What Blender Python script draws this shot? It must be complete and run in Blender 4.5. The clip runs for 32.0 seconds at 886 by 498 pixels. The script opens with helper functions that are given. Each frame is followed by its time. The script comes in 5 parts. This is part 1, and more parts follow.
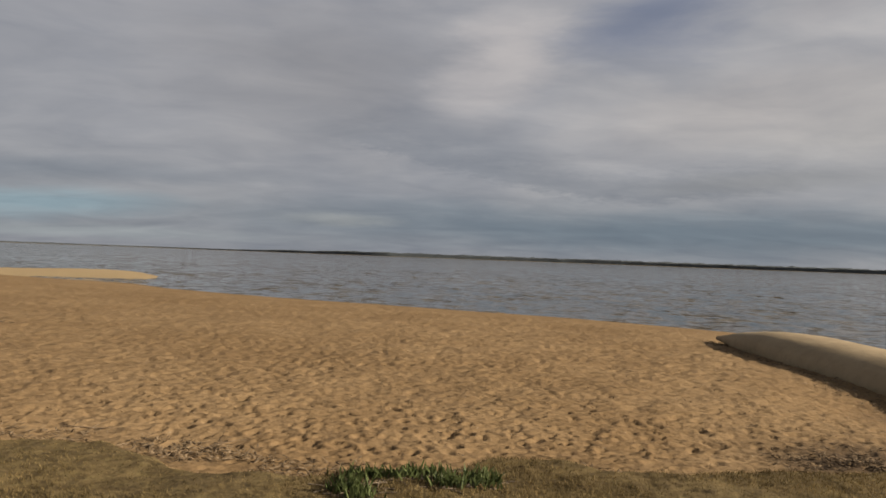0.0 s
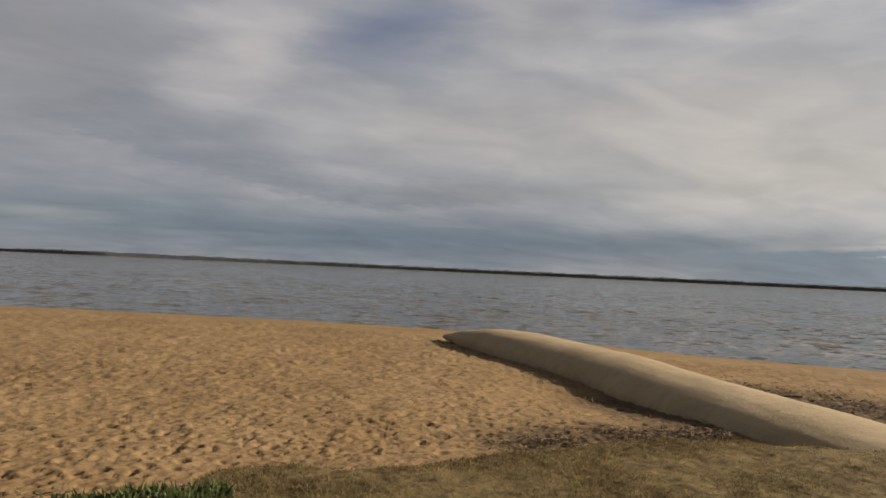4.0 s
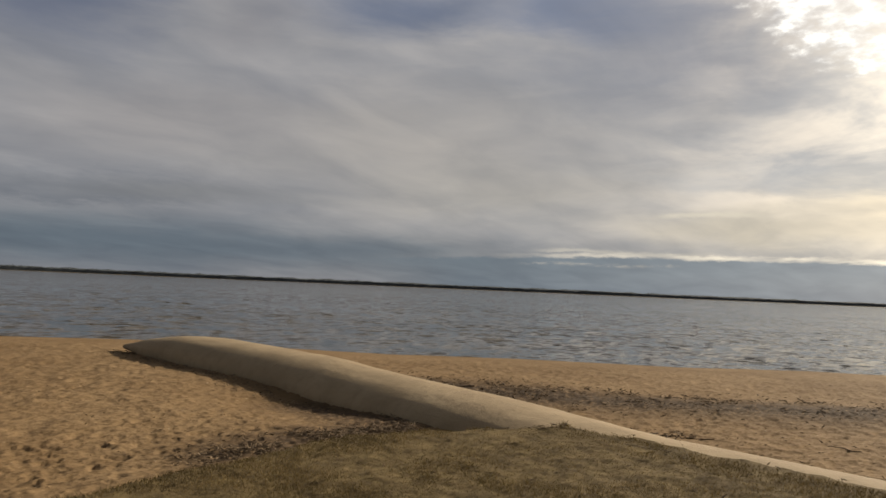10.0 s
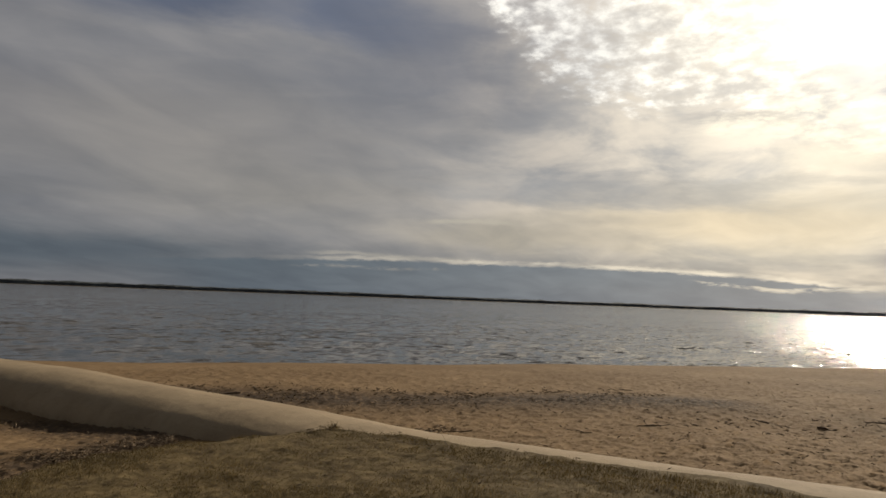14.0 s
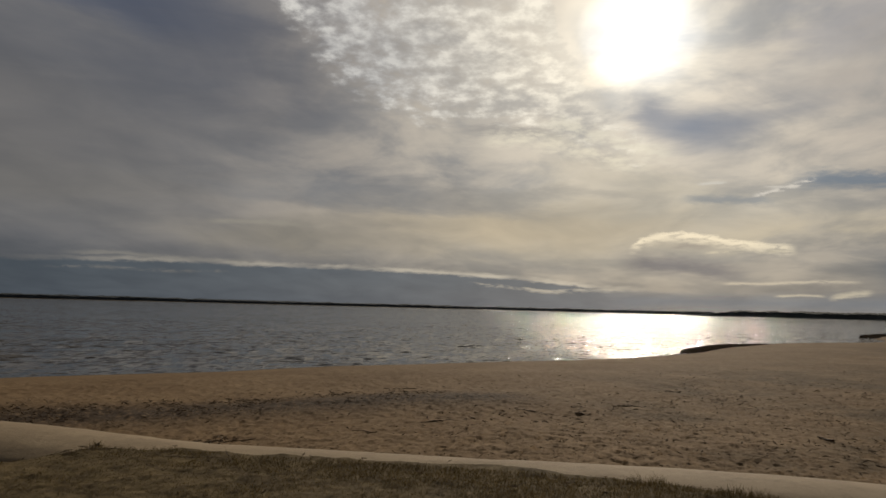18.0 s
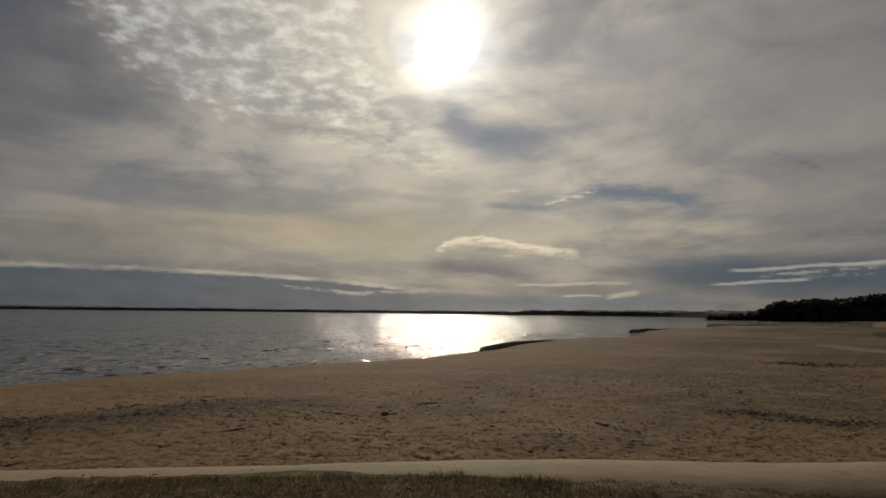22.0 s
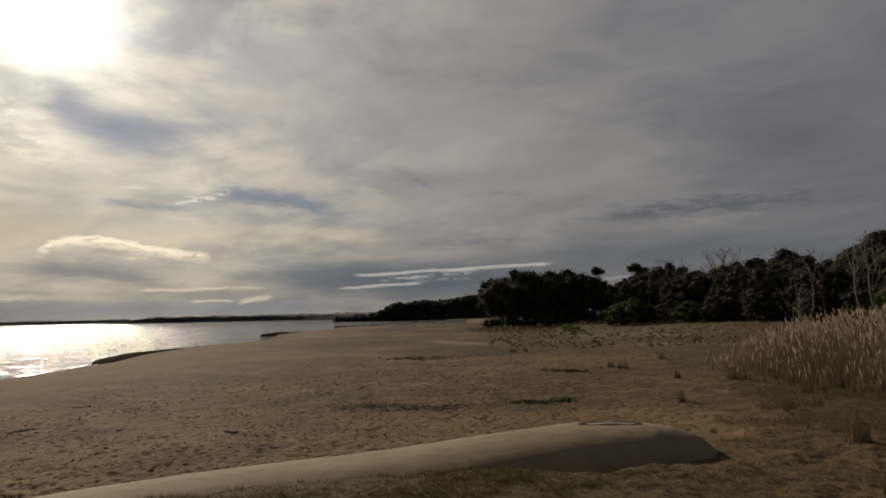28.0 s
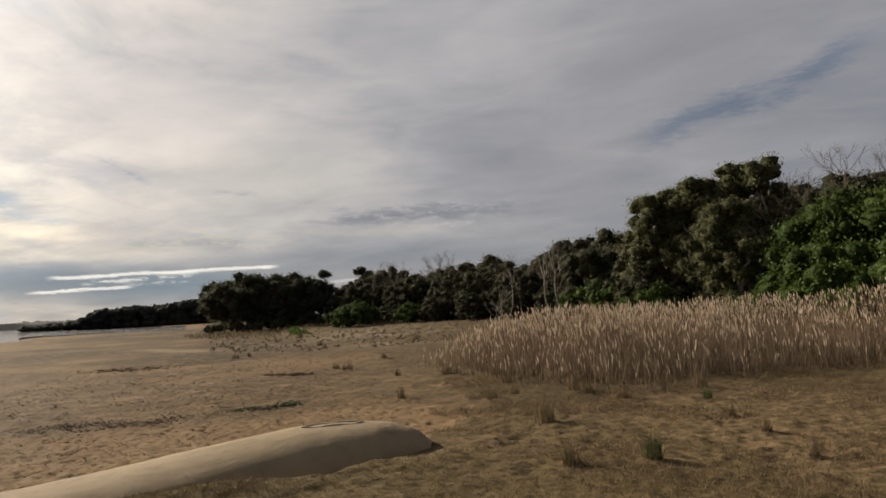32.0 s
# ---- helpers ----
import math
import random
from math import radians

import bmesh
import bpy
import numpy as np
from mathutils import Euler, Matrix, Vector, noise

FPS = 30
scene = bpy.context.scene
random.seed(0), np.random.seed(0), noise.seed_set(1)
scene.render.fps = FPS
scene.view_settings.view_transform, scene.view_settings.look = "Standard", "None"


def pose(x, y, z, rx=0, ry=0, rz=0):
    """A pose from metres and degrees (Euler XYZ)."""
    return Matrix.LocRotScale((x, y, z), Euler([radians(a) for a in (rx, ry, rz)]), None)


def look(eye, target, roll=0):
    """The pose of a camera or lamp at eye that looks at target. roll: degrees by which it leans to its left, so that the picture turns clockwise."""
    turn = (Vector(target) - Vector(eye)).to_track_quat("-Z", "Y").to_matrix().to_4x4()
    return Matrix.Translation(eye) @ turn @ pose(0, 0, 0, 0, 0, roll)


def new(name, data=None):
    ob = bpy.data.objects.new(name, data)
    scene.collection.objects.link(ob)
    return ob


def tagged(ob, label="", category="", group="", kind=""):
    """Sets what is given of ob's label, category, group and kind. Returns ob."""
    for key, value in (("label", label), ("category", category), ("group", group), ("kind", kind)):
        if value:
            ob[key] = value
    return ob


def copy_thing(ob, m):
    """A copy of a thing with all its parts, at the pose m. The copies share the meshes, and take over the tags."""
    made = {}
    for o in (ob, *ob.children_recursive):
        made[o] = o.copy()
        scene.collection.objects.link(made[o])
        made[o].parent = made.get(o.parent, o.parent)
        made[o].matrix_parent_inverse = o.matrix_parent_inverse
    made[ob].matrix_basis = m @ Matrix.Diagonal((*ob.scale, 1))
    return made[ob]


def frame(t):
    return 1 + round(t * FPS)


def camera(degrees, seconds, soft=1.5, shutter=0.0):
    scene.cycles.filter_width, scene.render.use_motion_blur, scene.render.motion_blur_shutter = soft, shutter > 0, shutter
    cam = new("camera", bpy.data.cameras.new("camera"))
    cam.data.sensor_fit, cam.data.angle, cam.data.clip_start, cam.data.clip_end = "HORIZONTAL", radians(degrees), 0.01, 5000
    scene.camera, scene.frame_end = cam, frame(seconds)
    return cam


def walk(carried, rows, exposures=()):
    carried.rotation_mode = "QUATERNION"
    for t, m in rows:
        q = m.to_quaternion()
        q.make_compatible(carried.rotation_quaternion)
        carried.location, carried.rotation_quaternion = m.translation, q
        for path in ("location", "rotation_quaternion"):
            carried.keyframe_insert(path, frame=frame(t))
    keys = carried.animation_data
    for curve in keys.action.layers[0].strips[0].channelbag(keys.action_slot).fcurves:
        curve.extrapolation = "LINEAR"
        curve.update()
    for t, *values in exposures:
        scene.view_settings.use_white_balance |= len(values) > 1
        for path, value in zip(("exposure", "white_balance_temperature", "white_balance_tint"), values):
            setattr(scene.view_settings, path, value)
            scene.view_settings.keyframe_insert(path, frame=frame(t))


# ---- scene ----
# camera: held at eye height by someone turning on the spot. Rows: seconds, yaw, pitch, lean
EYE = 2.5
TURN = [
    (0, 0.00, 0.75, -2.10), (0.5, -2.00, 0.85, -2.17), (1, -4.09, 0.96, -2.28), (1.5, -6.16, 1.05, -2.25),
    (2, -8.41, 1.18, -2.32), (2.5, -11.13, 1.31, -2.45), (3, -14.55, 1.51, -2.58), (3.5, -18.29, 1.71, -2.58),
    (4, -21.89, 1.88, -2.65), (4.5, -24.92, 2.07, -2.66), (6.5, -32.98, 2.52, -2.63), (7, -34.68, 2.60, -2.64),
    (7.5, -36.42, 2.71, -2.60), (8, -38.19, 2.83, -2.58), (8.5, -40.27, 2.92, -2.54), (9, -42.59, 3.05, -2.56),
    (9.5, -44.73, 3.15, -2.51), (10, -47.07, 3.30, -2.45), (10.5, -49.15, 3.38, -2.54), (11, -51.43, 3.49, -2.43),
    (11.5, -53.51, 3.61, -2.42), (12, -55.78, 3.72, -2.39), (12.5, -58.03, 3.83, -2.37), (13, -60.73, 3.97, -2.38),
    (13.5, -63.44, 4.11, -2.38), (14, -66.23, 4.26, -2.17), (14.5, -68.56, 4.37, -1.95), (16.5, -77.50, 4.74, -1.72),
    (17, -79.81, 4.82, -1.70), (17.5, -81.90, 4.92, -1.55), (18, -84.04, 5.00, -1.42), (18.5, -86.21, 5.07, -1.41),
    (19, -88.86, 5.14, -1.26), (19.5, -91.31, 5.25, -1.16), (20, -93.72, 5.29, -0.99), (20.5, -95.74, 5.37, -0.87),
    (21, -97.52, 5.42, -0.75), (21.5, -98.88, 5.43, -0.66), (22, -100.28, 5.44, -0.60), (22.5, -101.79, 5.50, -0.55),
    (23, -103.62, 5.55, -0.52), (23.5, -105.64, 5.56, -0.39), (24, -108.08, 5.60, -0.25), (24.5, -110.71, 5.64, -0.07),
    (25, -113.85, 5.68, 0.10), (25.5, -117.18, 5.68, 0.28), (26, -120.57, 5.70, 0.55), (26.5, -123.33, 5.70, 0.71),
    (28.5, -133.31, 5.65, 1.26), (29, -135.86, 5.63, 1.34), (29.5, -138.37, 5.58, 1.50), (30, -141.29, 5.52, 1.63),
    (30.5, -144.23, 5.48, 1.76), (31, -147.47, 5.39, 1.95), (31.5, -150.47, 5.29, 2.17), (32, -153.68, 5.21, 2.38),
]
cam = camera(66.5, 32.0, soft=1.6)
EXPOSURE = [(0, -0.25, 6590, 10), (4, -0.28, 6590, 10), (9, -0.55, 6560, 10), (13, -1.0, 6460, 10), (17, -1.78, 6360, 11), (19, -2.08, 6340, 11), (23, -2.2, 6330, 11), (26, -2.15, 6330, 11), (29, -1.5, 6310, 11), (30, -1.2, 6310, 11), (32, -0.65, 6360, 11)]
walk(cam, [(t, pose(0, 0, EYE, 0, 0, yaw) @ pose(0, 0, 0, 90 + pitch) @ pose(0, 0, 0, 0, 0, -lean)) for t, yaw, pitch, lean in TURN], EXPOSURE)

# ---------------------------------------------------------------- light
SUN_AZ, SUN_EL = -100.5, 22.4


def heading(az, el=0.0):
    """Unit vector for a bearing (degrees, left of +y positive) and an elevation."""
    a, e = radians(az), radians(el)
    return Vector((-math.sin(a) * math.cos(e), math.cos(a) * math.cos(e), math.sin(e)))


def at(az, dist):
    v = heading(az)
    return v.x * dist, v.y * dist


sun_dir = heading(SUN_AZ, SUN_EL)
sun = new("sun", bpy.data.lights.new("sun", "SUN"))
sun.data.energy, sun.data.angle, sun.data.color = 10.0, radians(1.8), (1.0, 0.87, 0.69)
sun.matrix_world = look(sun_dir * 50, (0, 0, 0))


class Nodes:
    """Short hand for building node trees."""

    def __init__(self, tree):
        self.tree = tree
        tree.nodes.clear()

    def add(self, kind, **props):
        n = self.tree.nodes.new(kind)
        for k, v in props.items():
            setattr(n, k, v)
        return n

    def put(self, socket, v):
        if isinstance(v, bpy.types.NodeSocket):
            self.tree.links.new(v, socket)
        elif isinstance(v, tuple) and len(v) == 3 and socket.type == "RGBA":
            socket.default_value = (*v, 1)
        else:
            socket.default_value = v

    def math(self, op, a, b=0.0, c=0.0, clamp=False):
        n = self.add("ShaderNodeMath", operation=op, use_clamp=clamp)
        for s, v in zip(n.inputs, (a, b, c)):
            self.put(s, v)
        return n.outputs[0]

    def vec(self, op, a, b=None):
        n = self.add("ShaderNodeVectorMath", operation=op)
        self.put(n.inputs[0], a)
        if b is not None:
            self.put(n.inputs[1], b)
        return n.outputs["Value"] if op == "DOT_PRODUCT" else n.outputs[0]

    def scaled(self, v, s):
        n = self.add("ShaderNodeVectorMath", operation="MULTIPLY")
        self.put(n.inputs[0], v)
        n.inputs[1].default_value = s
        return n.outputs[0]

    def noise(self, v, scale, detail=4.0, rough=0.55, dist=0.0, kind="FBM", color=False):
        n = self.add("ShaderNodeTexNoise", noise_type=kind)
        if v is not None:
            self.put(n.inputs["Vector"], v)
        for k, x in (("Scale", scale), ("Detail", detail), ("Roughness", rough), ("Distortion", dist)):
            n.inputs[k].default_value = x
        return n.outputs["Color" if color else "Fac"]

    def ramp(self, fac, lo, hi, to0=0.0, to1=1.0, smooth=True):
        n = self.add("ShaderNodeMapRange", interpolation_type="SMOOTHSTEP" if smooth else "LINEAR")
        for s, v in zip(n.inputs, (fac, lo, hi, to0, to1)):
            self.put(s, v)
        return n.outputs[0]

    def mix(self, fac, a, b, mode="MIX"):
        n = self.add("ShaderNodeMix", data_type="RGBA", blend_type=mode)
        self.put(n.inputs[0], fac)
        self.put(n.inputs[6], a)
        self.put(n.inputs[7], b)
        return n.outputs[2]

    def curve(self, fac, stops):
        n = self.add("ShaderNodeValToRGB")
        e = n.color_ramp.elements
        while len(e) < len(stops):
            e.new(0.5)
        for el, (p, c) in zip(e, stops):
            el.position, el.color = p, (*c, 1)
        self.put(n.inputs[0], fac)
        return n.outputs[0]


# overcast sky: layered cloud sheets over a clear sky, thin and bright round the sun
world = bpy.data.worlds.new("sky")
scene.world = world
world.use_nodes = True
W = Nodes(world.node_tree)
CENTRE = -75.0
d = W.add("ShaderNodeTexCoord").outputs["Generated"]
d = W.vec("NORMALIZE", d)
along, side = heading(CENTRE), heading(CENTRE - 90)
az = W.math("MULTIPLY", W.math("ARCTAN2", W.vec("DOT_PRODUCT", d, tuple(side)), W.vec("DOT_PRODUCT", d, tuple(along))), 180 / math.pi)
sep = W.add("ShaderNodeSeparateXYZ")
W.put(sep.inputs[0], d)
el = W.math("MULTIPLY", W.math("ARCSINE", sep.outputs[2]), 180 / math.pi)
true_sun = W.math("MULTIPLY", W.math("ARCCOSINE", W.vec("DOT_PRODUCT", d, tuple(sun_dir))), 180 / math.pi)
# flat cloud layer: the farther, the more squeezed
deep = W.math("ADD", W.math("MAXIMUM", sep.outputs[2], 0.0), 0.16)
layer = W.add("ShaderNodeCombineXYZ")
W.put(layer.inputs[0], W.math("DIVIDE", sep.outputs[0], deep))
W.put(layer.inputs[1], W.math("DIVIDE", sep.outputs[1], deep))
layer = layer.outputs[0]
turned = W.add("ShaderNodeMapping")
W.put(turned.inputs[0], layer)
turned.inputs["Rotation"].default_value = (0, 0, radians(25))
turned.inputs["Scale"].default_value = (1.0, 0.6, 1.0)
sheet = W.noise(turned.outputs[0], 0.75, 3, 0.45, 0.7)
fine = W.noise(layer, 5.5, 6, 0.62, 0.5)
lumps = W.noise(layer, 2.2, 5, 0.6, 0.4)
angles = W.add("ShaderNodeCombineXYZ")
W.put(angles.inputs[0], W.math("MULTIPLY", az, 0.055))
W.put(angles.inputs[1], W.math("MULTIPLY", el, 0.22))
bend = W.noise(angles.outputs[0], 1.6, 5, 0.6, 0.3, color=True)
bsep = W.add("ShaderNodeSeparateXYZ")
W.put(bsep.inputs[0], bend)
bx = W.math("SUBTRACT", bsep.outputs[0], 0.5)
by = W.math("SUBTRACT", bsep.outputs[1], 0.5)
# a trace of the bend in both angles puts all cloud masks behind it in the shader's order, which keeps its stack short
az = W.math("ADD", az, W.math("MULTIPLY", bx, 1e-5))
el = W.math("ADD", el, W.math("MULTIPLY", bx, 1e-5))
wisps = W.noise(angles.outputs[0], 2.4, 4, 0.52, 0.6)

clear = W.add("ShaderNodeTexSky", sky_type="NISHITA")
clear.sun_disc, clear.sun_elevation, clear.sun_rotation = False, radians(SUN_EL), radians(-SUN_AZ)
clear.air_density, clear.dust_density = 1.0, 1.5
blue = W.mix(1.0, clear.outputs[0], (0.06, 0.06, 0.06), "MULTIPLY")
# cloud light by the distance from the sun
off_sun = W.math("MAXIMUM", W.math("ADD", true_sun, W.math("MULTIPLY", W.math("SUBTRACT", W.noise(d, 12, 2, 0.5), 0.5), 1.6)), 0.0)
near = W.math("SQRT", W.math("DIVIDE", off_sun, 180.0))
# the last stops dim the unseen sky opposite the sun, to deepen shade
glow = W.curve(near, [(0.0, (1.0, 1.0, 0.98)), (0.046, (1.0, 1.0, 0.97)), (0.066, (0.12, 0.117, 0.108)), (0.092, (0.030, 0.0288, 0.0258)), (0.125, (0.0148, 0.0140, 0.0121)), (0.165, (0.0084, 0.0078, 0.0065)),
                      (0.21, (0.0060, 0.0055, 0.0046)), (0.29, (0.0048, 0.0044, 0.0037)), (0.38, (0.0031, 0.00285, 0.0025)), (0.48, (0.00185, 0.00177, 0.00169)), (0.62, (0.00118, 0.00118, 0.00122)), (0.74, (0.00100, 0.00102, 0.00110)), (0.88, (0.00080, 0.00083, 0.00092)), (0.92, (0.00030, 0.00032, 0.00036)), (1.0, (0.00012, 0.00013, 0.00014))])
glow = W.mix(1.0, glow, (400.0, 400.0, 400.0), "MULTIPLY")
body = W.math("ADD", W.math("MULTIPLY", sheet, 0.72), W.math("MULTIPLY", wisps, 0.28))
tone = W.mix(W.ramp(body, 0.34, 0.64), (0.68, 0.73, 0.82), (1.34, 1.30, 1.25))
broken = W.mix(W.ramp(lumps, 0.34, 0.66), (0.58, 0.63, 0.72), (1.45, 1.38, 1.27))
tone = W.mix(W.ramp(true_sun, 50.0, 18.0), tone, W.mix(0.65, tone, broken))
tone = W.mix(W.ramp(true_sun, 35.0, 65.0, 0.0, 0.5), tone, (1.04, 1.03, 1.03))
cloud = W.mix(1.0, glow, tone, "MULTIPLY")
# out of view overhead the sky is dimmed to cut fill on shaded sides
cloud = W.mix(W.ramp(el, 27.0, 48.0), cloud, W.mix(1.0, cloud, (0.17, 0.172, 0.178), "MULTIPLY"))


def blot(sky, a, e, wa, we, colour, strength=1.0, tilt=0.0, soft=0.8, warp=1.0, mottle=None, mode="MIX"):
    """A bank, rift or streak of cloud at bearing a and elevation e, wa by we degrees."""
    c, s = math.cos(radians(tilt)), math.sin(radians(tilt))
    x = W.math("ADD", W.math("SUBTRACT", az, CENTRE - a), W.math("MULTIPLY", bx, 16.0 * warp))
    y = W.math("ADD", W.math("SUBTRACT", el, e), W.math("MULTIPLY", by, 5.0 * warp))
    p = W.math("DIVIDE", W.math("ADD", W.math("MULTIPLY", x, c), W.math("MULTIPLY", y, s)), wa)
    q = W.math("DIVIDE", W.math("SUBTRACT", W.math("MULTIPLY", y, c), W.math("MULTIPLY", x, s)), we)
    r = W.math("SQRT", W.math("ADD", W.math("MULTIPLY", p, p), W.math("MULTIPLY", q, q)))
    m = W.ramp(r, 1.0 + soft * 0.4, 1.0 - soft, 0.0, strength)
    if mottle is not None:
        m = W.math("MULTIPLY", m, mottle)
    return W.mix(m, sky, colour, mode)


def outline(stops):
    """Elevation along a line of cloud, given as (bearing, elevation) from left to right."""
    a0, a1 = stops[0][0], stops[-1][0]
    fac = W.ramp(az, CENTRE - a0, CENTRE - a1, smooth=False)
    n = W.add("ShaderNodeValToRGB")
    e = n.color_ramp.elements
    while len(e) < len(stops):
        e.new(0.5)
    for mark, (a, h) in zip(e, stops):
        mark.position, mark.color = (a - a0) / (a1 - a0), (1, 1, 1, h / 40)
    W.put(n.inputs[0], fac)
    return W.math("MULTIPLY", n.outputs["Alpha"], 40.0)


fray_fine = W.math("SUBTRACT", W.noise(angles.outputs[0], 14.0, 5, 0.62, 0.4), 0.5)


def edged(sky, stops, up, down, colour, strength=1.0, fray=0.5, ends=3.0, mottle=None):
    """A drawn-out cloud along a line: it fades over `up` degrees above the line and `down` below it."""
    y = W.math("ADD", W.math("SUBTRACT", el, outline(stops)), W.math("MULTIPLY", fray_fine, fray))
    m = W.math("MULTIPLY", W.ramp(y, -down, 0.0), W.ramp(y, up, 0.0, 0.0, strength))
    m = W.math("MULTIPLY", m, W.ramp(az, CENTRE - stops[0][0], CENTRE - stops[0][0] + ends))
    m = W.math("MULTIPLY", m, W.ramp(az, CENTRE - stops[-1][0], CENTRE - stops[-1][0] - ends))
    if mottle is not None:
        m = W.math("MULTIPLY", m, mottle)
    return W.mix(m, sky, colour)


# brushed fibres of high cloud, drawn out along the wind
fibres = W.add("ShaderNodeMapping")
W.put(fibres.inputs[0], layer)
fibres.inputs["Rotation"].default_value = (0, 0, radians(-38))
fibres.inputs["Scale"].default_value = (0.8, 1.25, 1.0)
fibre = W.noise(fibres.outputs[0], 2.3, 5, 0.52, 0.5)
puff = W.noise(layer, 14.0, 7, 0.56, 0.0)
sky = cloud
ragged = W.ramp(W.noise(angles.outputs[0], 9.0, 5, 0.65, 0.6), 0.40, 0.60)
torn = W.ramp(W.math("ADD", W.math("MULTIPLY", W.noise(layer, 11, 6, 0.6, 0.25), 0.65), W.math("MULTIPLY", lumps, 0.35)), 0.38, 0.62)
rag = W.ramp(lumps, 0.35, 0.6)
# darker blue-grey rain band low over the water, lighter again at the skyline
haze = W.mix(W.ramp(el, 0.0, 9.0, 1.0, 0.0), sky, W.mix(W.ramp(true_sun, 8.0, 45.0), (1.25, 1.12, 0.88), (0.28, 0.31, 0.36)))
sky = W.mix(0.55, sky, haze)
sky = blot(sky, -19.1, 2.6, 40, 2.4, (0.175, 0.232, 0.295), 0.9, 0, 0.9, 0.5)
sky = blot(sky, 31.0, 3.00, 10, 1.2, (0.329, 0.488, 0.573), 0.7, 2, 0.9, 0.4)
sky = blot(sky, 30.0, 1.10, 16, 0.6, (0.439, 0.488, 0.512), 0.6, 0, 0.9, 0.3)
sky = blot(sky, 30.0, 5.40, 16, 1.0, (0.244, 0.275, 0.329), 0.6, 3, 0.9, 0.5)
sky = blot(sky, 10.0, 14.5, 14, 7.0, (0.36, 0.35, 0.36), 0.6, 0, 1.0, 0.8)
sky = blot(sky, -45.0, 12.0, 20, 5.0, (0.70, 0.645, 0.58), 0.7, 4, 1.0, 0.8)
sky = blot(sky, -24.0, 12.5, 13, 3.2, (0.58, 0.545, 0.53), 0.7, 6, 1.0, 0.8)
sky = blot(sky, -4.5, 16.2, 6.5, 4.0, (0.68, 0.64, 0.63), 0.85, 35, 1.0, 0.6)
sky = blot(sky, -17.0, 19.6, 7.5, 4.0, (0.225, 0.262, 0.37), 0.85, 14, 1.0, 0.7)
sky = blot(sky, -18.0, 15.2, 6.0, 1.6, (0.33, 0.345, 0.39), 0.5, -14, 1.0, 0.7)
sky = blot(sky, -30.0, 20.5, 4.0, 3.0, (0.47, 0.455, 0.47), 0.6, 35, 1.0, 0.6)
sky = blot(sky, -43.0, 22.6, 12, 2.6, (0.21, 0.265, 0.40), 0.85, 3, 1.0, 0.8)
sky = blot(sky, -59.0, 22.6, 9, 2.8, (0.24, 0.32, 0.51), 0.85, -4, 1.0, 0.9)
sky = blot(sky, -3.0, 9.6, 10, 2.0, (0.28, 0.30, 0.345), 0.6, -14, 1.0, 0.3)
sky = edged(sky, [(14, 10.6), (5, 9.2), (-2, 7.7), (-7, 6.6), (-12, 5.85), (-15.5, 5.75), (-17.3, 5.35), (-18.6, 5.9), (-24, 6.3), (-31, 7.0)], 2.6, 1.1, (0.255, 0.278, 0.325), 0.55, 2.2, 9.0)
sky = blot(sky, -25.0, 6.8, 11, 0.9, (0.32, 0.325, 0.34), 0.7, 1, 1.0, 0.5)
sky = blot(sky, 9.0, 2.9, 5, 0.6, (0.42, 0.44, 0.45), 0.7, 0, 1.0, 0.4)
sky = blot(sky, -38.0, 3.0, 10, 1.1, (0.20, 0.25, 0.31), 0.7, 0, 0.9, 0.4)
sky = blot(sky, -97.3, 7.30, 20, 3.6, (2.047, 1.853, 1.404), 0.65, 2, 1.0, 0.8)
sky = blot(sky, -54, 8.6, 16, 3.0, (0.70, 0.65, 0.57), 0.6, 2, 1.0, 0.8)
# warm brushed veil low under the sun, cool streaks between
sky = blot(sky, -89.6, 7.0, 17, 2.6, (1.85, 1.52, 1.02), 0.75, -2, 1.0, 0.8)
sky = blot(sky, -72.0, 5.6, 12, 1.6, (1.05, 0.93, 0.72), 0.7, 0, 1.0, 0.7)
sky = blot(sky, -78.0, 9.4, 15, 1.2, (0.72, 0.74, 0.76), 0.7, -2, 1.0, 1.0)
sky = blot(sky, -93.0, 9.8, 9, 0.8, (1.15, 1.1, 0.98), 0.7, 3, 1.0, 1.0)
sky = blot(sky, -99.0, 11.0, 7, 2.2, (2.3, 2.05, 1.55), 0.65, -12, 1.0, 0.9)
# slate bank along the skyline with a bright ragged rim
bank = [(-38, 2.2), (-46, 2.6), (-53.5, 2.95), (-61, 3.25), (-65, 3.2), (-71, 3.15), (-76, 3.2), (-81, 3.05), (-85, 2.95), (-88.8, 2.72), (-91, 2.6), (-93.5, 2.35), (-98, 1.9), (-103, 1.7)]
slate = W.mix(W.ramp(az, CENTRE + 45, CENTRE + 96, smooth=False), (0.20, 0.26, 0.325), (0.50, 0.585, 0.67))
edge = W.math("ADD", W.math("SUBTRACT", el, outline(bank)), W.math("MULTIPLY", fray_fine, 0.55))
inside = W.math("MULTIPLY", W.ramp(az, CENTRE + 38, CENTRE + 50), W.ramp(az, CENTRE + 104, CENTRE + 96))
sky = W.mix(W.math("MULTIPLY", inside, W.ramp(edge, 0.10, -0.22, 0.0, 0.95)), sky, slate)
rimlight = W.mix(W.ramp(az, CENTRE + 52, CENTRE + 95, smooth=False), (0.85, 0.80, 0.72), (2.35, 2.1, 1.65))
patchy = W.ramp(W.noise(angles.outputs[0], 3.2, 3, 0.5), 0.36, 0.58, 0.15, 1.0)
line = W.math("MULTIPLY", W.ramp(edge, -0.26, 0.02), W.ramp(edge, 0.34, 0.06))
